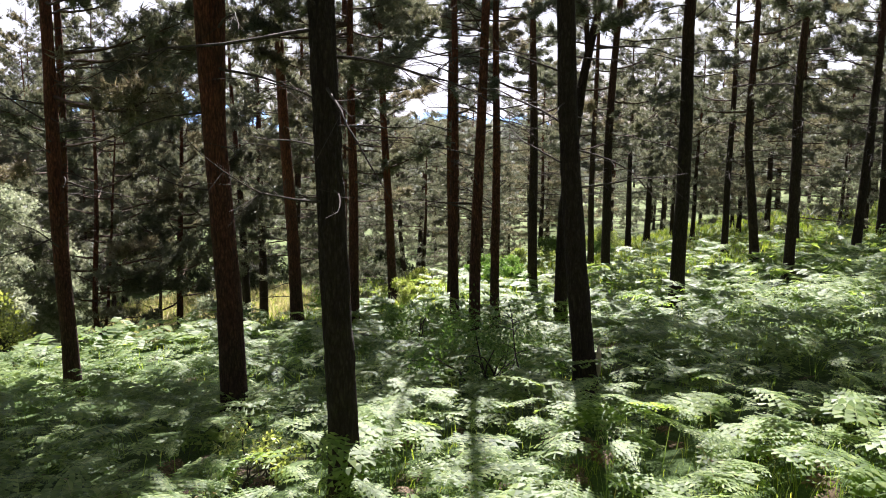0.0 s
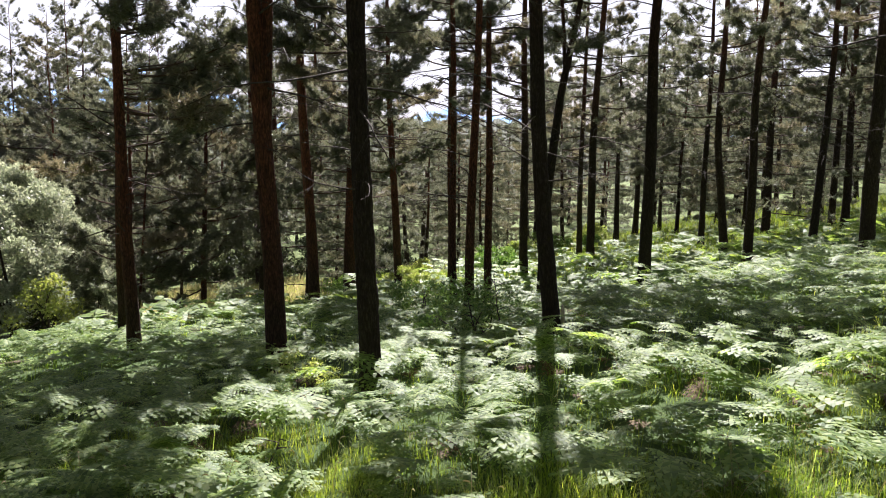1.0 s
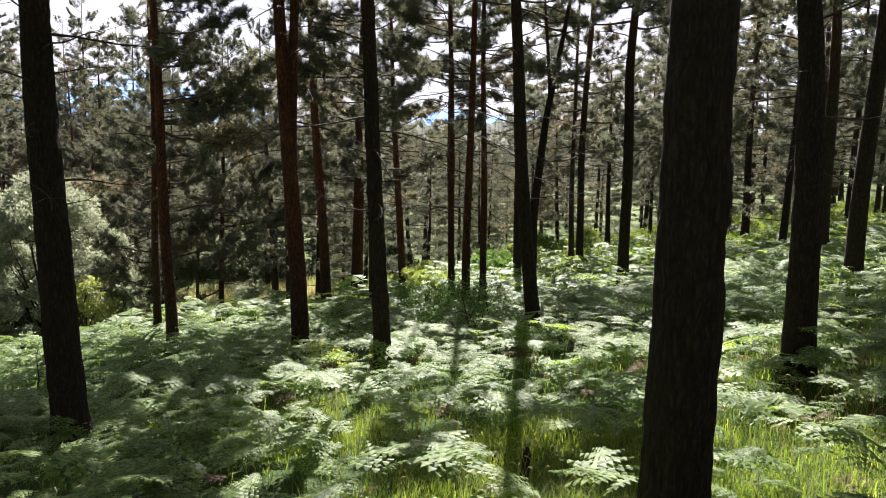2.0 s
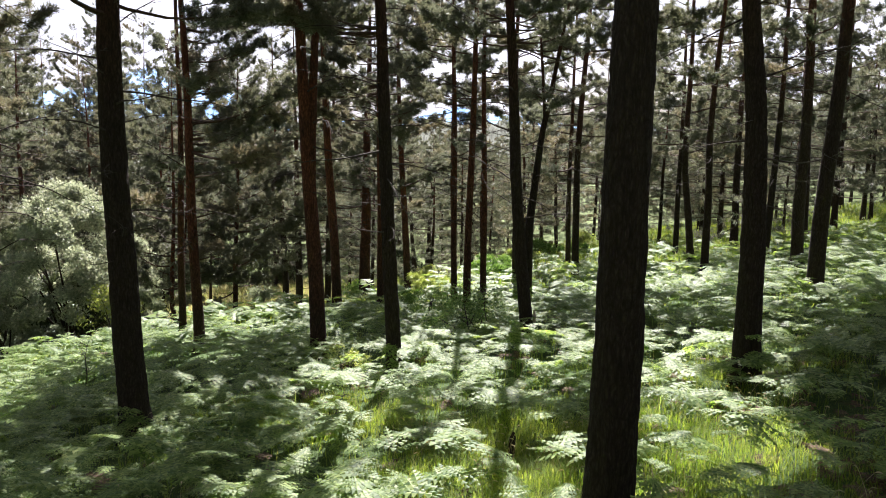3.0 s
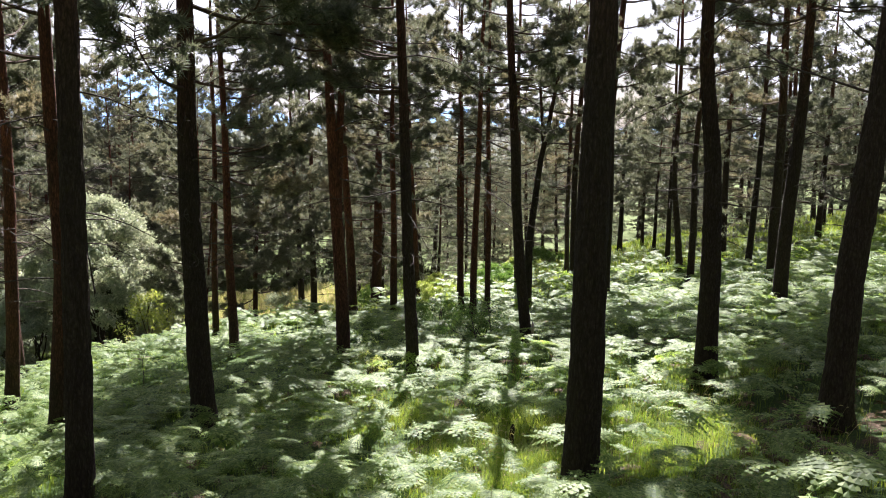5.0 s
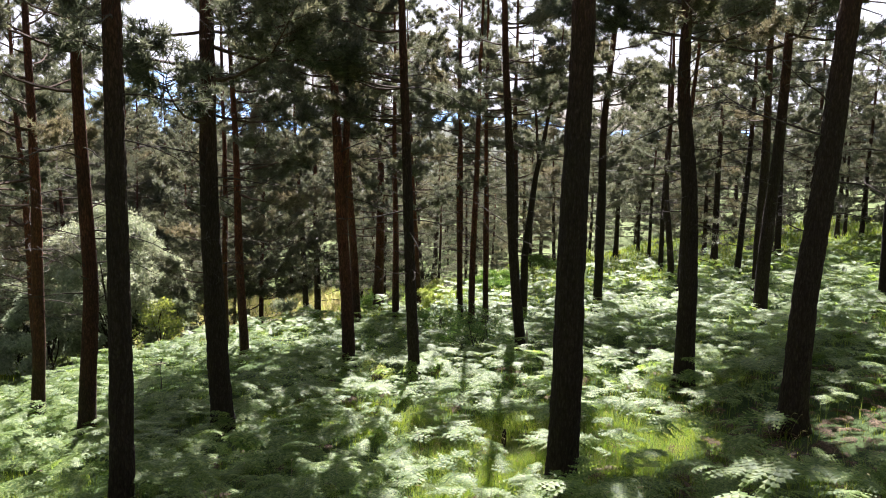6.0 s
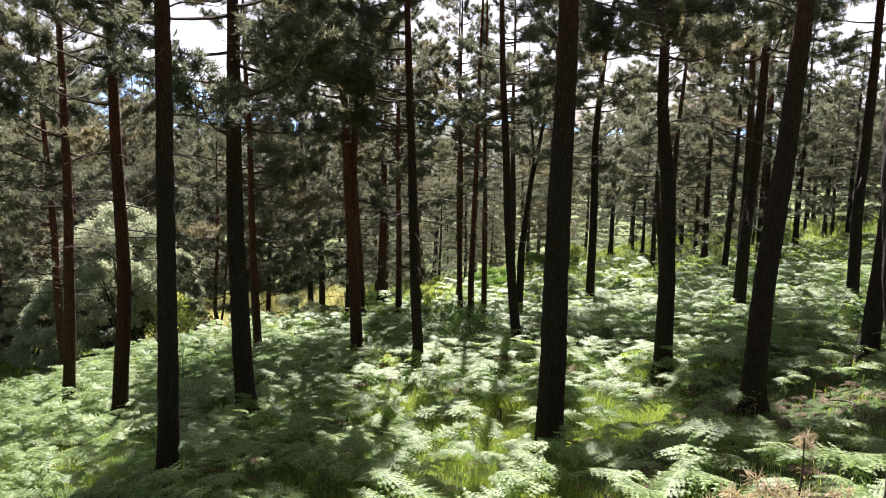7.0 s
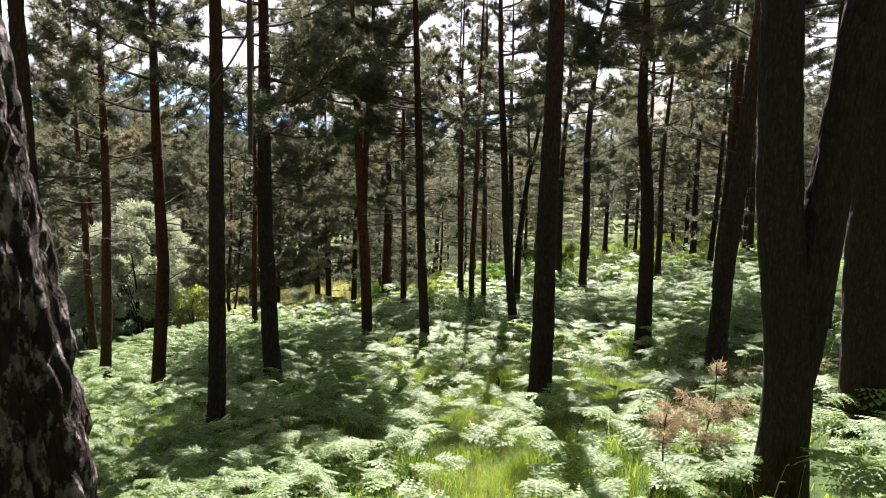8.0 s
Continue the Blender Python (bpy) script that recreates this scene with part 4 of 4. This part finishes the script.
# ---------------------------------------------------------------- small things on the forest floor
def hanging_branch(tree, start, end):
    """A long dead branch that arches out from a trunk and hangs down at its end."""
    q = np.linspace(0, 1, 18)[:, None]
    a, e = np.array(start), np.array(end)
    P = a + (e - a) * np.concatenate([q ** 0.8, q ** 0.8, q ** 3.2], 1) + np.array([0, 0, 0.5]) * np.sin(q * math.pi) + 0.05 * np.sin(q * 17) * np.array([1, 0.4, 0.3])
    bag = Bag()
    bag.add(*tube(P, 0.031 - 0.018 * q[:, 0], 7))
    rng = np.random.default_rng(9)
    for i in (9, 11, 13, 14, 16):
        d = np.array([rng.uniform(-0.3, 0.3), rng.uniform(-0.2, 0.3), -rng.uniform(0.15, 0.45)])
        s = np.linspace(0, 1, 5)[:, None]
        bag.add(*tube(P[i] + s * d + 0.04 * np.sin(s * 5), 0.008 - 0.005 * s[:, 0], 4))
    part("dead_branch", bag.mesh("dead_branch", [TWIG], True), tree, Matrix.Identity(4), "long dead branch hanging down")


hanging_branch(OLD_PINE, (-0.20, 0.1, 6.4), (-0.01, 2.55, 3.15))


def dry_sapling(x, y, h, seed, needles, label, lean=0.12):
    """A small dead tree: a thin stem, bare twigs, rusty needles where it kept them."""
    rng = np.random.default_rng(seed)
    root = new("dead_sapling")
    root.location = (x, y, float(ground(x, y)))
    tagged(root, label, "sapling")
    q = np.linspace(0, 1, 9)[:, None]
    P = q * np.array([lean, 0.05, h]) + 0.03 * np.sin(q * 7 + seed) * np.array([1, 0.5, 0])
    P[0, 2] = -0.1
    part("stem", raw_mesh("stem", *tube(P, 0.014 - 0.010 * q[:, 0], 6), [TWIG], smooth=True), root, Matrix.Identity(4))
    at, al = [], []
    for k in range(12):
        u = rng.uniform(0.2, 0.98)
        ang = rng.uniform(0, 2 * math.pi)
        ln = h * rng.uniform(0.2, 0.42) * (1.15 - 0.6 * u)
        d = np.array([math.cos(ang), math.sin(ang), rng.uniform(0.1, 0.6)])
        s = np.linspace(0, 1, 5)[:, None]
        p0 = np.array([np.interp(u, q[:, 0], P[:, i]) for i in range(3)])
        C = p0 + s * ln * d + np.array([0, 0, -0.1]) * s ** 2 * ln
        part("twig", raw_mesh("twig", *tube(C, 0.006 - 0.004 * s[:, 0], 4), [TWIG], smooth=True), root, Matrix.Identity(4))
        for s1 in np.linspace(0.3, 1.05, 7):
            at.append(p0 + s1 * ln * d + rng.normal(size=3) * 0.02)
            al.append(unit(d + np.array([0, 0, -0.3])))
    if needles:
        v, f = blades(rng, np.array(at), np.array(al), needles, 0.085, 0.010, 0.7)
        part("dry_needles", raw_mesh("dry_needles", v, f, [RUSTY]), root, Matrix.Identity(4), "rust-brown dry needles")


dry_sapling(1.80, -6.90, 1.15, 3, 22, "dead pine sapling with rust-brown needles in the bracken")
dry_sapling(1.42, -6.75, 0.85, 6, 18, "smaller dead pine sapling with rusty needles")
dry_sapling(1.15, -7.45, 0.65, 4, 0, "bare dry sapling standing in the bracken")
dry_sapling(1.60, -7.75, 0.55, 5, 0, "bare forked twig standing in the bracken")
dry_sapling(0.95, -4.9, 0.5, 7, 0, "pale dry twig in the shaded ferns")
dry_sapling(-1.6, 3.4, 0.6, 8, 0, "thin bare twigs standing in the grass")
dry_sapling(-7.6, 9.4, 1.15, 12, 0, "thin bare sapling on the fern bank")
dry_sapling(1.14, 9.2, 1.3, 14, 0, "thin dark leaning sapling beside a shaded pine", lean=-0.3)


def log(x, y, length, dia, yaw, seed, label):
    """A fallen log with broken branch stubs."""
    rng = np.random.default_rng(seed)
    root = new("fallen_log")
    root.location = (x, y, float(ground(x, y)) + dia * 0.45)
    root.rotation_euler = (0, 0, radians(yaw))
    tagged(root, label, "log", "fallen logs in the clearing")
    q = np.linspace(-0.5, 0.5, 14)[:, None]
    slope = [float(ground(x + k * math.cos(radians(yaw)) * length, y + k * math.sin(radians(yaw)) * length)) - float(ground(x, y)) for k in q[:, 0]]
    P = np.concatenate([q * length, 0.06 * np.sin(q * 6), np.array(slope)[:, None]], 1)
    r = dia / 2 * (1 - 0.35 * (q[:, 0] + 0.5))
    r[0] = r[-1] = 0.01
    P[0], P[-1] = P[1] - [0.01, 0, 0], P[-2] + [0.01, 0, 0]
    part("stem", raw_mesh("stem", *tube(P, r, 12), [TWIG], smooth=True), root, Matrix.Identity(4))
    for k in range(4):
        i = rng.integers(2, 12)
        s = np.linspace(0, 1, 4)[:, None]
        C = P[i] + s * np.array([rng.uniform(-0.2, 0.2), rng.uniform(-0.5, 0.5), rng.uniform(0.2, 0.6)])
        part("stub", raw_mesh("stub", *tube(C, 0.02 - 0.014 * s[:, 0], 5), [TWIG], smooth=True), root, Matrix.Identity(4))


log(-10.6, 37.5, 4.2, 0.24, -14, 1, "grey fallen log lying in the yellow clearing")
log(-9.4, 39.5, 5.0, 0.20, -28, 2, "long thin fallen trunk across the clearing")
log(-12.2, 39.2, 3.0, 0.18, 35, 3, "short grey log in the dry grass")


def stake(x, y):
    root = new("stump")
    root.location = (x, y, float(ground(x, y)))
    tagged(root, "small dark broken stump among the ferns", "stump")
    q = np.linspace(-0.1, 1, 8)[:, None]
    v, f = tube(q * np.array([0.03, 0.0, 0.42]), np.append(np.full(7, 0.045) - 0.01 * q[:7, 0], 0.012), 9)
    part("stem", raw_mesh("stem", v, f, [BARK], smooth=True), root, Matrix.Identity(4))


stake(0.62, 1.6)


def bark_scar(tree, x, y, z, h):
    """A long pale wound where the bark has come off."""
    q = np.linspace(0, 1, 9)[:, None]
    P = np.array([x, y, z]) + q * np.array([-0.015, 0.0, h])
    part("scar", raw_mesh("scar", *tube(P, 0.034 * np.sin(q[:, 0] * math.pi) ** 0.6 + 0.002, 10), [BARE_WOOD], smooth=True), next(o for o in tree.children if o.name.startswith("trunk")), Matrix.Identity(4), "pale bare wood where bark has come off")


bark_scar(SCARRED_PINE, 0.125, -0.085, 0.28, 0.42)


# ---------------------------------------------------------------- bracken and grass
def frond(pairs, teeth, seed=0):
    """A bracken frond along +x, about 1 long: a stalk and tapering pinnae; teeth: pinnules a side, 0 for a plain blade."""
    V, F = [], []
    rng = np.random.default_rng(seed)
    bow, arch, wide = rng.uniform(-0.12, 0.12), rng.uniform(0.02, 0.12), rng.uniform(0.85, 1.15)

    def tri(a, b, c):
        n = len(V)
        V.extend([a, b, c])
        F.append((n, n + 1, n + 2))

    def spine(u):
        return np.array([u * (1 - 0.04 * u), bow * u * u, arch * math.sin(u * 2.4) - 0.10 * u * u])

    for i in range(5):
        a, b = spine(i / 5), spine((i + 1) / 5)
        w = np.array([0, 0.008 * (1 - i / 5.5), 0])
        tri(a - w, b, a + w)
    for i in range(pairs):
        u = 0.10 + 0.88 * (i / pairs) ** 1.05
        ln = 0.48 * wide * (1 - u) ** 0.8 + 0.03
        hw = 0.78 * 0.88 / pairs
        for sgn in (-1, 1):
            p = spine(u)
            ln1 = ln * rng.uniform(0.8, 1.1)
            d = unit(np.array([0.45 + rng.normal() * 0.12, sgn * 1.0, -0.08 + rng.normal() * 0.16]))
            side = np.array([1.0, -sgn * 0.35, 0.05])
            droop = np.array([0, 0, -0.12])
            if teeth:
                for k in range(teeth):
                    s0, s1 = k / teeth, (k + 0.92) / teeth
                    sm = (k + 0.75) / teeth
                    wd = 1.55 * hw * (1 - sm) ** 0.7 + 0.005
                    for e in (-1, 1):
                        a = p + d * ln1 * s0 + droop * ln1 * s0 * s0
                        b = p + d * ln1 * s1 + droop * ln1 * s1 * s1
                        c = p + d * ln1 * sm + droop * ln1 * sm * sm + e * side * wd + np.array([0, 0, -0.012])
                        tri(a, b, c)
            else:
                a, b = p, p + d * ln1 + droop * ln1
                mid = p + d * ln1 * 0.35 + droop * ln1 * 0.1
                tri(a, mid + side * hw, b)
                tri(a, b, mid - side * hw)
    return np.array(V), np.array(F)


def scatter(V, F, pos, yaw, pitch, roll, size):
    """Copies of one small mesh at many places, as arrays."""
    n = len(pos)
    cy, sy, cp, sp, cr, sr = np.cos(yaw), np.sin(yaw), np.cos(pitch), np.sin(pitch), np.cos(roll), np.sin(roll)
    R = np.empty((n, 3, 3))
    R[:, 0, 0], R[:, 0, 1], R[:, 0, 2] = cy * cp, cy * sp * sr - sy * cr, cy * sp * cr + sy * sr
    R[:, 1, 0], R[:, 1, 1], R[:, 1, 2] = sy * cp, sy * sp * sr + cy * cr, sy * sp * cr - cy * sr
    R[:, 2, 0], R[:, 2, 1], R[:, 2, 2] = -sp, cp * sr, cp * cr
    v = np.einsum("nij,kj->nki", R, V) * size[:, None, None] + pos[:, None]
    f = F[None] + (np.arange(n) * len(V))[:, None, None]
    return v.reshape(-1, 3).astype(np.float32), f.reshape(-1, 3)


def wave(x, y, s, ph):
    return (np.sin(x / s + ph) * np.cos(y / s * 1.1 - ph * 1.7) + 0.6 * np.sin((x * 0.8 + y * 1.2) / s * 1.9 + ph * 2.3) + 0.4 * np.sin((1.3 * x - y) / s * 3.1 + ph))


def grassiness(x, y):
    """0: pure bracken, 1: grass. A grassy lane comes down between the trunks, with small openings elsewhere."""
    lane = np.exp(-((x - (0.2 + 0.10 * (y + 4))) / 1.5) ** 2) * smooth01((4.5 - y) / 3) * smooth01((y + 13) / 4)
    gap = np.exp(-(((x - 3.2) / 1.3) ** 2 + ((y - 1.2) / 2.4) ** 2)) + 0.6 * np.exp(-(((x + 1.3) / 1.1) ** 2 + ((y - 3.2) / 0.9) ** 2))
    far = smooth01((y - 19 - 0.2 * x) / 5) * 0.9
    return np.clip(0.85 * lane + gap + far + 0.28 * wave(x, y, 1.3, 0.7) - 0.05, 0, 1)


def bare(x, y):
    """Where litter shows between sparse ferns."""
    return 0.95 * np.exp(-(((x - 5.2) / 2.5) ** 2 + ((y + 0.8) / 3.4) ** 2)) + 0.6 * np.exp(-(((x + 2.2) / 1.2) ** 2 + ((y - 7.6) / 0.8) ** 2))


def bracken():
    rng = np.random.default_rng(3)
    parts_v, parts_f, n = [], [], 0
    lods = []
    for i in range(4):
        lods += [(frond(12, 5, i), -14.5, 1.0, 3.5, 0), (frond(10, 4, i), 1.0, 8.5, 3.6, 0), (frond(10, 2, 10 + i), 8.5, 17.0, 3.7, 1), (frond(7, 0, 20 + i), 17.0, 33.0, 2.0, 2)]
    for (V, F), y0, y1, dens, lod in lods:
        xs = (-0.6 * (y1 + 15.2) - 2, 0.66 * (y1 + 15.2) + 2)
        cnt = int((xs[1] - xs[0]) * (y1 - y0) * dens)
        x = rng.uniform(xs[0], xs[1], cnt)
        y = rng.uniform(y0, y1, cnt)
        keep = in_view(x, y) & (rng.random(cnt) > np.maximum(grassiness(x, y) * 0.82, bare(x, y))) & (rng.random(cnt) < 0.70 + 0.45 * wave(x, y, 0.42, 1.3))
        if lod == 2:
            keep &= (-0.77 * (x + 8.5) + 0.64 * (y - 16.0)) < 3.5
        x, y = x[keep], y[keep]
        m = len(x)
        tall = 0.33 + 0.10 * wave(x, y, 1.9, 2.1) + 0.13 * wave(x, y, 0.42, 1.3) + rng.uniform(-0.16, 0.16, m)
        tall = np.clip(tall, 0.12, 0.7)
        size = rng.uniform(0.36, 0.82, m) * (1.0, 1.05, 1.2)[lod]
        yaw = rng.uniform(0, 2 * math.pi, m)
        pos = np.stack([x, y, ground(x, y) + tall], -1)
        v, f = scatter(V, F, pos, yaw, rng.uniform(-0.24, 0.26, m), rng.normal(0, 0.15, m), size)
        parts_v.append(v)
        parts_f.append(f + n)
        n += len(v)
        # upright stalks
        base = np.stack([x - 0.12 * np.cos(yaw), y - 0.12 * np.sin(yaw), ground(x, y) - 0.03], -1)
        w = np.stack([-np.sin(yaw), np.cos(yaw), np.zeros(m)], -1) * 0.006
        v = np.stack([base - w, base + w, pos + w * 0.7], 1).reshape(-1, 3)
        parts_v.append(v.astype(np.float32))
        parts_f.append(np.arange(len(v)).reshape(-1, 3) + n)
        n += len(v)
    # the same slope outside the lane of trees
    V, F = frond(6, 0, 31)
    x, y = rng.uniform(-26, 28, 9000), rng.uniform(-30, 22, 9000)
    keep = ~(in_view(x, y) & (y > -14.5)) & (bare(x, y) < 0.5)
    x, y = x[keep], y[keep]
    m = len(x)
    v, f = scatter(V, F, np.stack([x, y, ground(x, y) + rng.uniform(0.15, 0.4, m)], -1), rng.uniform(0, 2 * math.pi, m), rng.uniform(-0.28, 0.22, m), rng.normal(0, 0.2, m), rng.uniform(0.45, 0.8, m))
    far_eye = (np.abs(x + 0.7) > 1.6) | (np.abs(y + 14.7) > 2.2)
    pick = np.repeat(far_eye, len(F))
    parts_v.append(v)
    parts_f.append(f[pick] + n)
    n += len(v)
    ob = new("bracken", raw_mesh("bracken", np.concatenate(parts_v), np.concatenate(parts_f), [FERN]))
    tagged(ob, "dense bracken fern covering the forest slope", "fern", kind="stuff")


bracken()


def litter():
    """Dead brown fronds lying on the needle litter."""
    rng = np.random.default_rng(15)
    parts_v, parts_f, n = [], [], 0
    for i in range(3):
        V, F = frond(9, 3, 40 + i)
        cnt = 2600
        x, y = rng.uniform(-11, 14, cnt), rng.uniform(-14.5, 9, cnt)
        keep = in_view(x, y, 0.0) & (rng.random(cnt) < 0.10 + bare(x, y))
        x, y = x[keep], y[keep]
        m = len(x)
        v, f = scatter(V, F, np.stack([x, y, ground(x, y) + rng.uniform(0.03, 0.09, m)], -1), rng.uniform(0, 2 * math.pi, m), rng.normal(0, 0.12, m), rng.normal(0, 0.25, m), rng.uniform(0.18, 0.42, m))
        parts_v.append(v)
        parts_f.append(f + n)
        n += len(v)
    ob = new("dead_bracken", raw_mesh("dead_bracken", np.concatenate(parts_v), np.concatenate(parts_f), [DEAD_FERN]))
    tagged(ob, "brown dead bracken lying on the needle litter", "litter", kind="stuff")


litter()


def grass():
    rng = np.random.default_rng(4)
    V, F, n = [], [], 0
    for y0, y1, dens, L, w in ((-14.5, 7.0, 1500, 0.25, 0.0062), (7.0, 19.0, 90, 0.36, 0.012), (19.0, 50.0, 28, 0.45, 0.026)):
        xs = (-0.6 * (y1 + 15.2) - 2, 0.66 * (y1 + 15.2) + 2)
        cnt = int((xs[1] - xs[0]) * (y1 - y0) * dens)
        x, y = rng.uniform(xs[0], xs[1], cnt), rng.uniform(y0, y1, cnt)
        keep = in_view(x, y, 0.5) & (rng.random(cnt) < (grassiness(x, y) * 0.95 + 0.04) * (1 - 0.75 * np.minimum(bare(x, y), 1)))
        x, y = x[keep], y[keep]
        m = len(x)
        p = np.stack([x, y, ground(x, y) - 0.02], -1)
        a = rng.uniform(0, 2 * math.pi, m)
        lean = rng.uniform(0.1, 0.6, m)
        ln = L * rng.uniform(0.5, 1.3, m)
        d = np.stack([np.cos(a) * lean, np.sin(a) * lean, np.ones(m)], -1)
        d2 = np.stack([np.cos(a) * (lean + 0.7), np.sin(a) * (lean + 0.7), np.full(m, 0.6)], -1)
        s = np.stack([-np.sin(a), np.cos(a), np.zeros(m)], -1) * w / 2
        mid = p + d * ln[:, None] * 0.55
        tip = mid + d2 * ln[:, None] * 0.4
        v = np.stack([p - s, p + s, mid + s * 0.8, mid - s * 0.8, tip], 1).reshape(-1, 3)
        b = np.arange(m)[:, None] * 5
        f = np.concatenate([b + np.array([0, 1, 2]), b + np.array([0, 2, 3]), b + np.array([3, 2, 4])], 0)
        V.append(v)
        F.append(f + n)
        n += len(v)
    ob = new("grass", raw_mesh("grass", np.concatenate(V), np.concatenate(F), [GRASS]))
    tagged(ob, "soft yellow-green grass in the gaps between ferns", "grass", kind="stuff")


grass()


def dry_grass():
    """Sunlit straw-coloured grass of the clearing in the valley."""
    rng = np.random.default_rng(41)
    m = 15000
    x, y = rng.uniform(-21, -5.5, m), rng.uniform(33, 53, m)
    keep = ((x + 12.8) / 7.5) ** 2 + ((y - 43) / 9.5) ** 2 < 1 + 0.15 * wave(x, y, 1.5, 0.3)
    x, y = x[keep], y[keep]
    m = len(x)
    p = np.stack([x, y, ground(x, y) - 0.02], -1)
    a = rng.uniform(0, 2 * math.pi, m)
    d = np.stack([np.cos(a) * 0.5, np.sin(a) * 0.5, np.ones(m)], -1) * rng.uniform(0.2, 0.55, (m, 1))
    s = np.stack([-np.sin(a), np.cos(a), np.zeros(m)], -1) * 0.035
    v = np.stack([p - s, p + s, p + d], 1).reshape(-1, 3)
    ob = new("dry_grass", raw_mesh("dry_grass", v, np.arange(len(v)).reshape(-1, 3), [STRAW]))
    tagged(ob, "dry yellow grass in the sunlit clearing", "grass", kind="stuff")


dry_grass()


def seed_grass():
    """Tall thin stalks with pale nodding seed heads among the lane's grass."""
    rng = np.random.default_rng(52)
    x, y = rng.uniform(-4.5, 5.5, 5200), rng.uniform(-10, 6.5, 5200)
    keep = rng.random(len(x)) < 0.05 + 0.45 * grassiness(x, y) * (0.4 + 0.6 * (wave(x, y, 0.7, 0.2) > 0.3))
    V, F, n = [], [], 0
    for a, b in zip(x[keep], y[keep]):
        h, th = rng.uniform(0.38, 0.62), rng.uniform(0, 2 * math.pi)
        q = np.linspace(0, 1, 5)[:, None]
        out = np.array([math.cos(th), math.sin(th), 0.0])
        P = np.array([a, b, float(ground(a, b)) - 0.02]) + q * np.array([0, 0, h]) + out * (q ** 2.2) * rng.uniform(0.06, 0.22)
        v, f = tube(P, np.full(5, 0.0016), 3)
        V.append(v)
        F.append(f + n)
        n += len(v)
        q = np.linspace(0, 1, 4)[:, None]
        H = P[-1] + q * (out * 0.05 + np.array([0, 0, 0.03])) - np.array([0, 0, 0.03]) * q ** 2
        v, f = tube(H, np.array([0.002, 0.006, 0.005, 0.001]), 4)
        V.append(v)
        F.append(f + n)
        n += len(v)
    ob = new("seed_grass", raw_mesh("seed_grass", np.concatenate(V), np.concatenate(F), [STRAW]))
    tagged(ob, "thin grass stalks with pale nodding seed heads", "grass", kind="stuff")


seed_grass()


def fallen_stick(x, y, length, yaw, seed, label):
    """A crooked dead branch lying on the litter, with side twigs."""
    rng = np.random.default_rng(seed)
    root = new("fallen_branch")
    root.location = (x, y, float(ground(x, y)))
    tagged(root, label, "branch", "dead branches on the ground")
    q = np.linspace(0, 1, 9)[:, None]
    c, w = math.cos(radians(yaw)), math.sin(radians(yaw))
    P = (q - 0.5) * length * np.array([c, w, 0]) + 0.06 * np.sin(q * 6 + seed) * np.array([-w, c, 0])
    P[:, 2] = [float(ground(x + a, y + b)) - root.location.z + 0.05 for a, b in P[:, :2]]
    P[:, 2] += 0.05 * np.sin(q[:, 0] * 3.1)
    part("stem", raw_mesh("stem", *tube(P, 0.020 - 0.012 * q[:, 0], 7), [TWIG], smooth=True), root, Matrix.Identity(4))
    for k in range(4):
        s = np.linspace(0, 1, 5)[:, None]
        d = np.array([c, w, 0]) * rng.uniform(0.1, 0.3) + np.array([-w, c, 0]) * rng.uniform(-0.35, 0.35) + np.array([0, 0, rng.uniform(0.02, 0.2)])
        part("twig", raw_mesh("twig", *tube(P[2 + k] + s * d, 0.007 - 0.004 * s[:, 0], 5), [TWIG], smooth=True), root, Matrix.Identity(4))


fallen_stick(5.3, 1.6, 1.3, 35, 1, "crooked dead branch lying on brown needle litter")
fallen_stick(4.3, -0.9, 1.0, -20, 2, "short dead branch lying on brown needle litter")
fallen_stick(5.9, -0.2, 1.5, 80, 3, "long thin dead branch lying on the litter")
fallen_stick(2.6, -2.6, 0.9, 10, 4, "dead twiggy branch lying between the ferns")
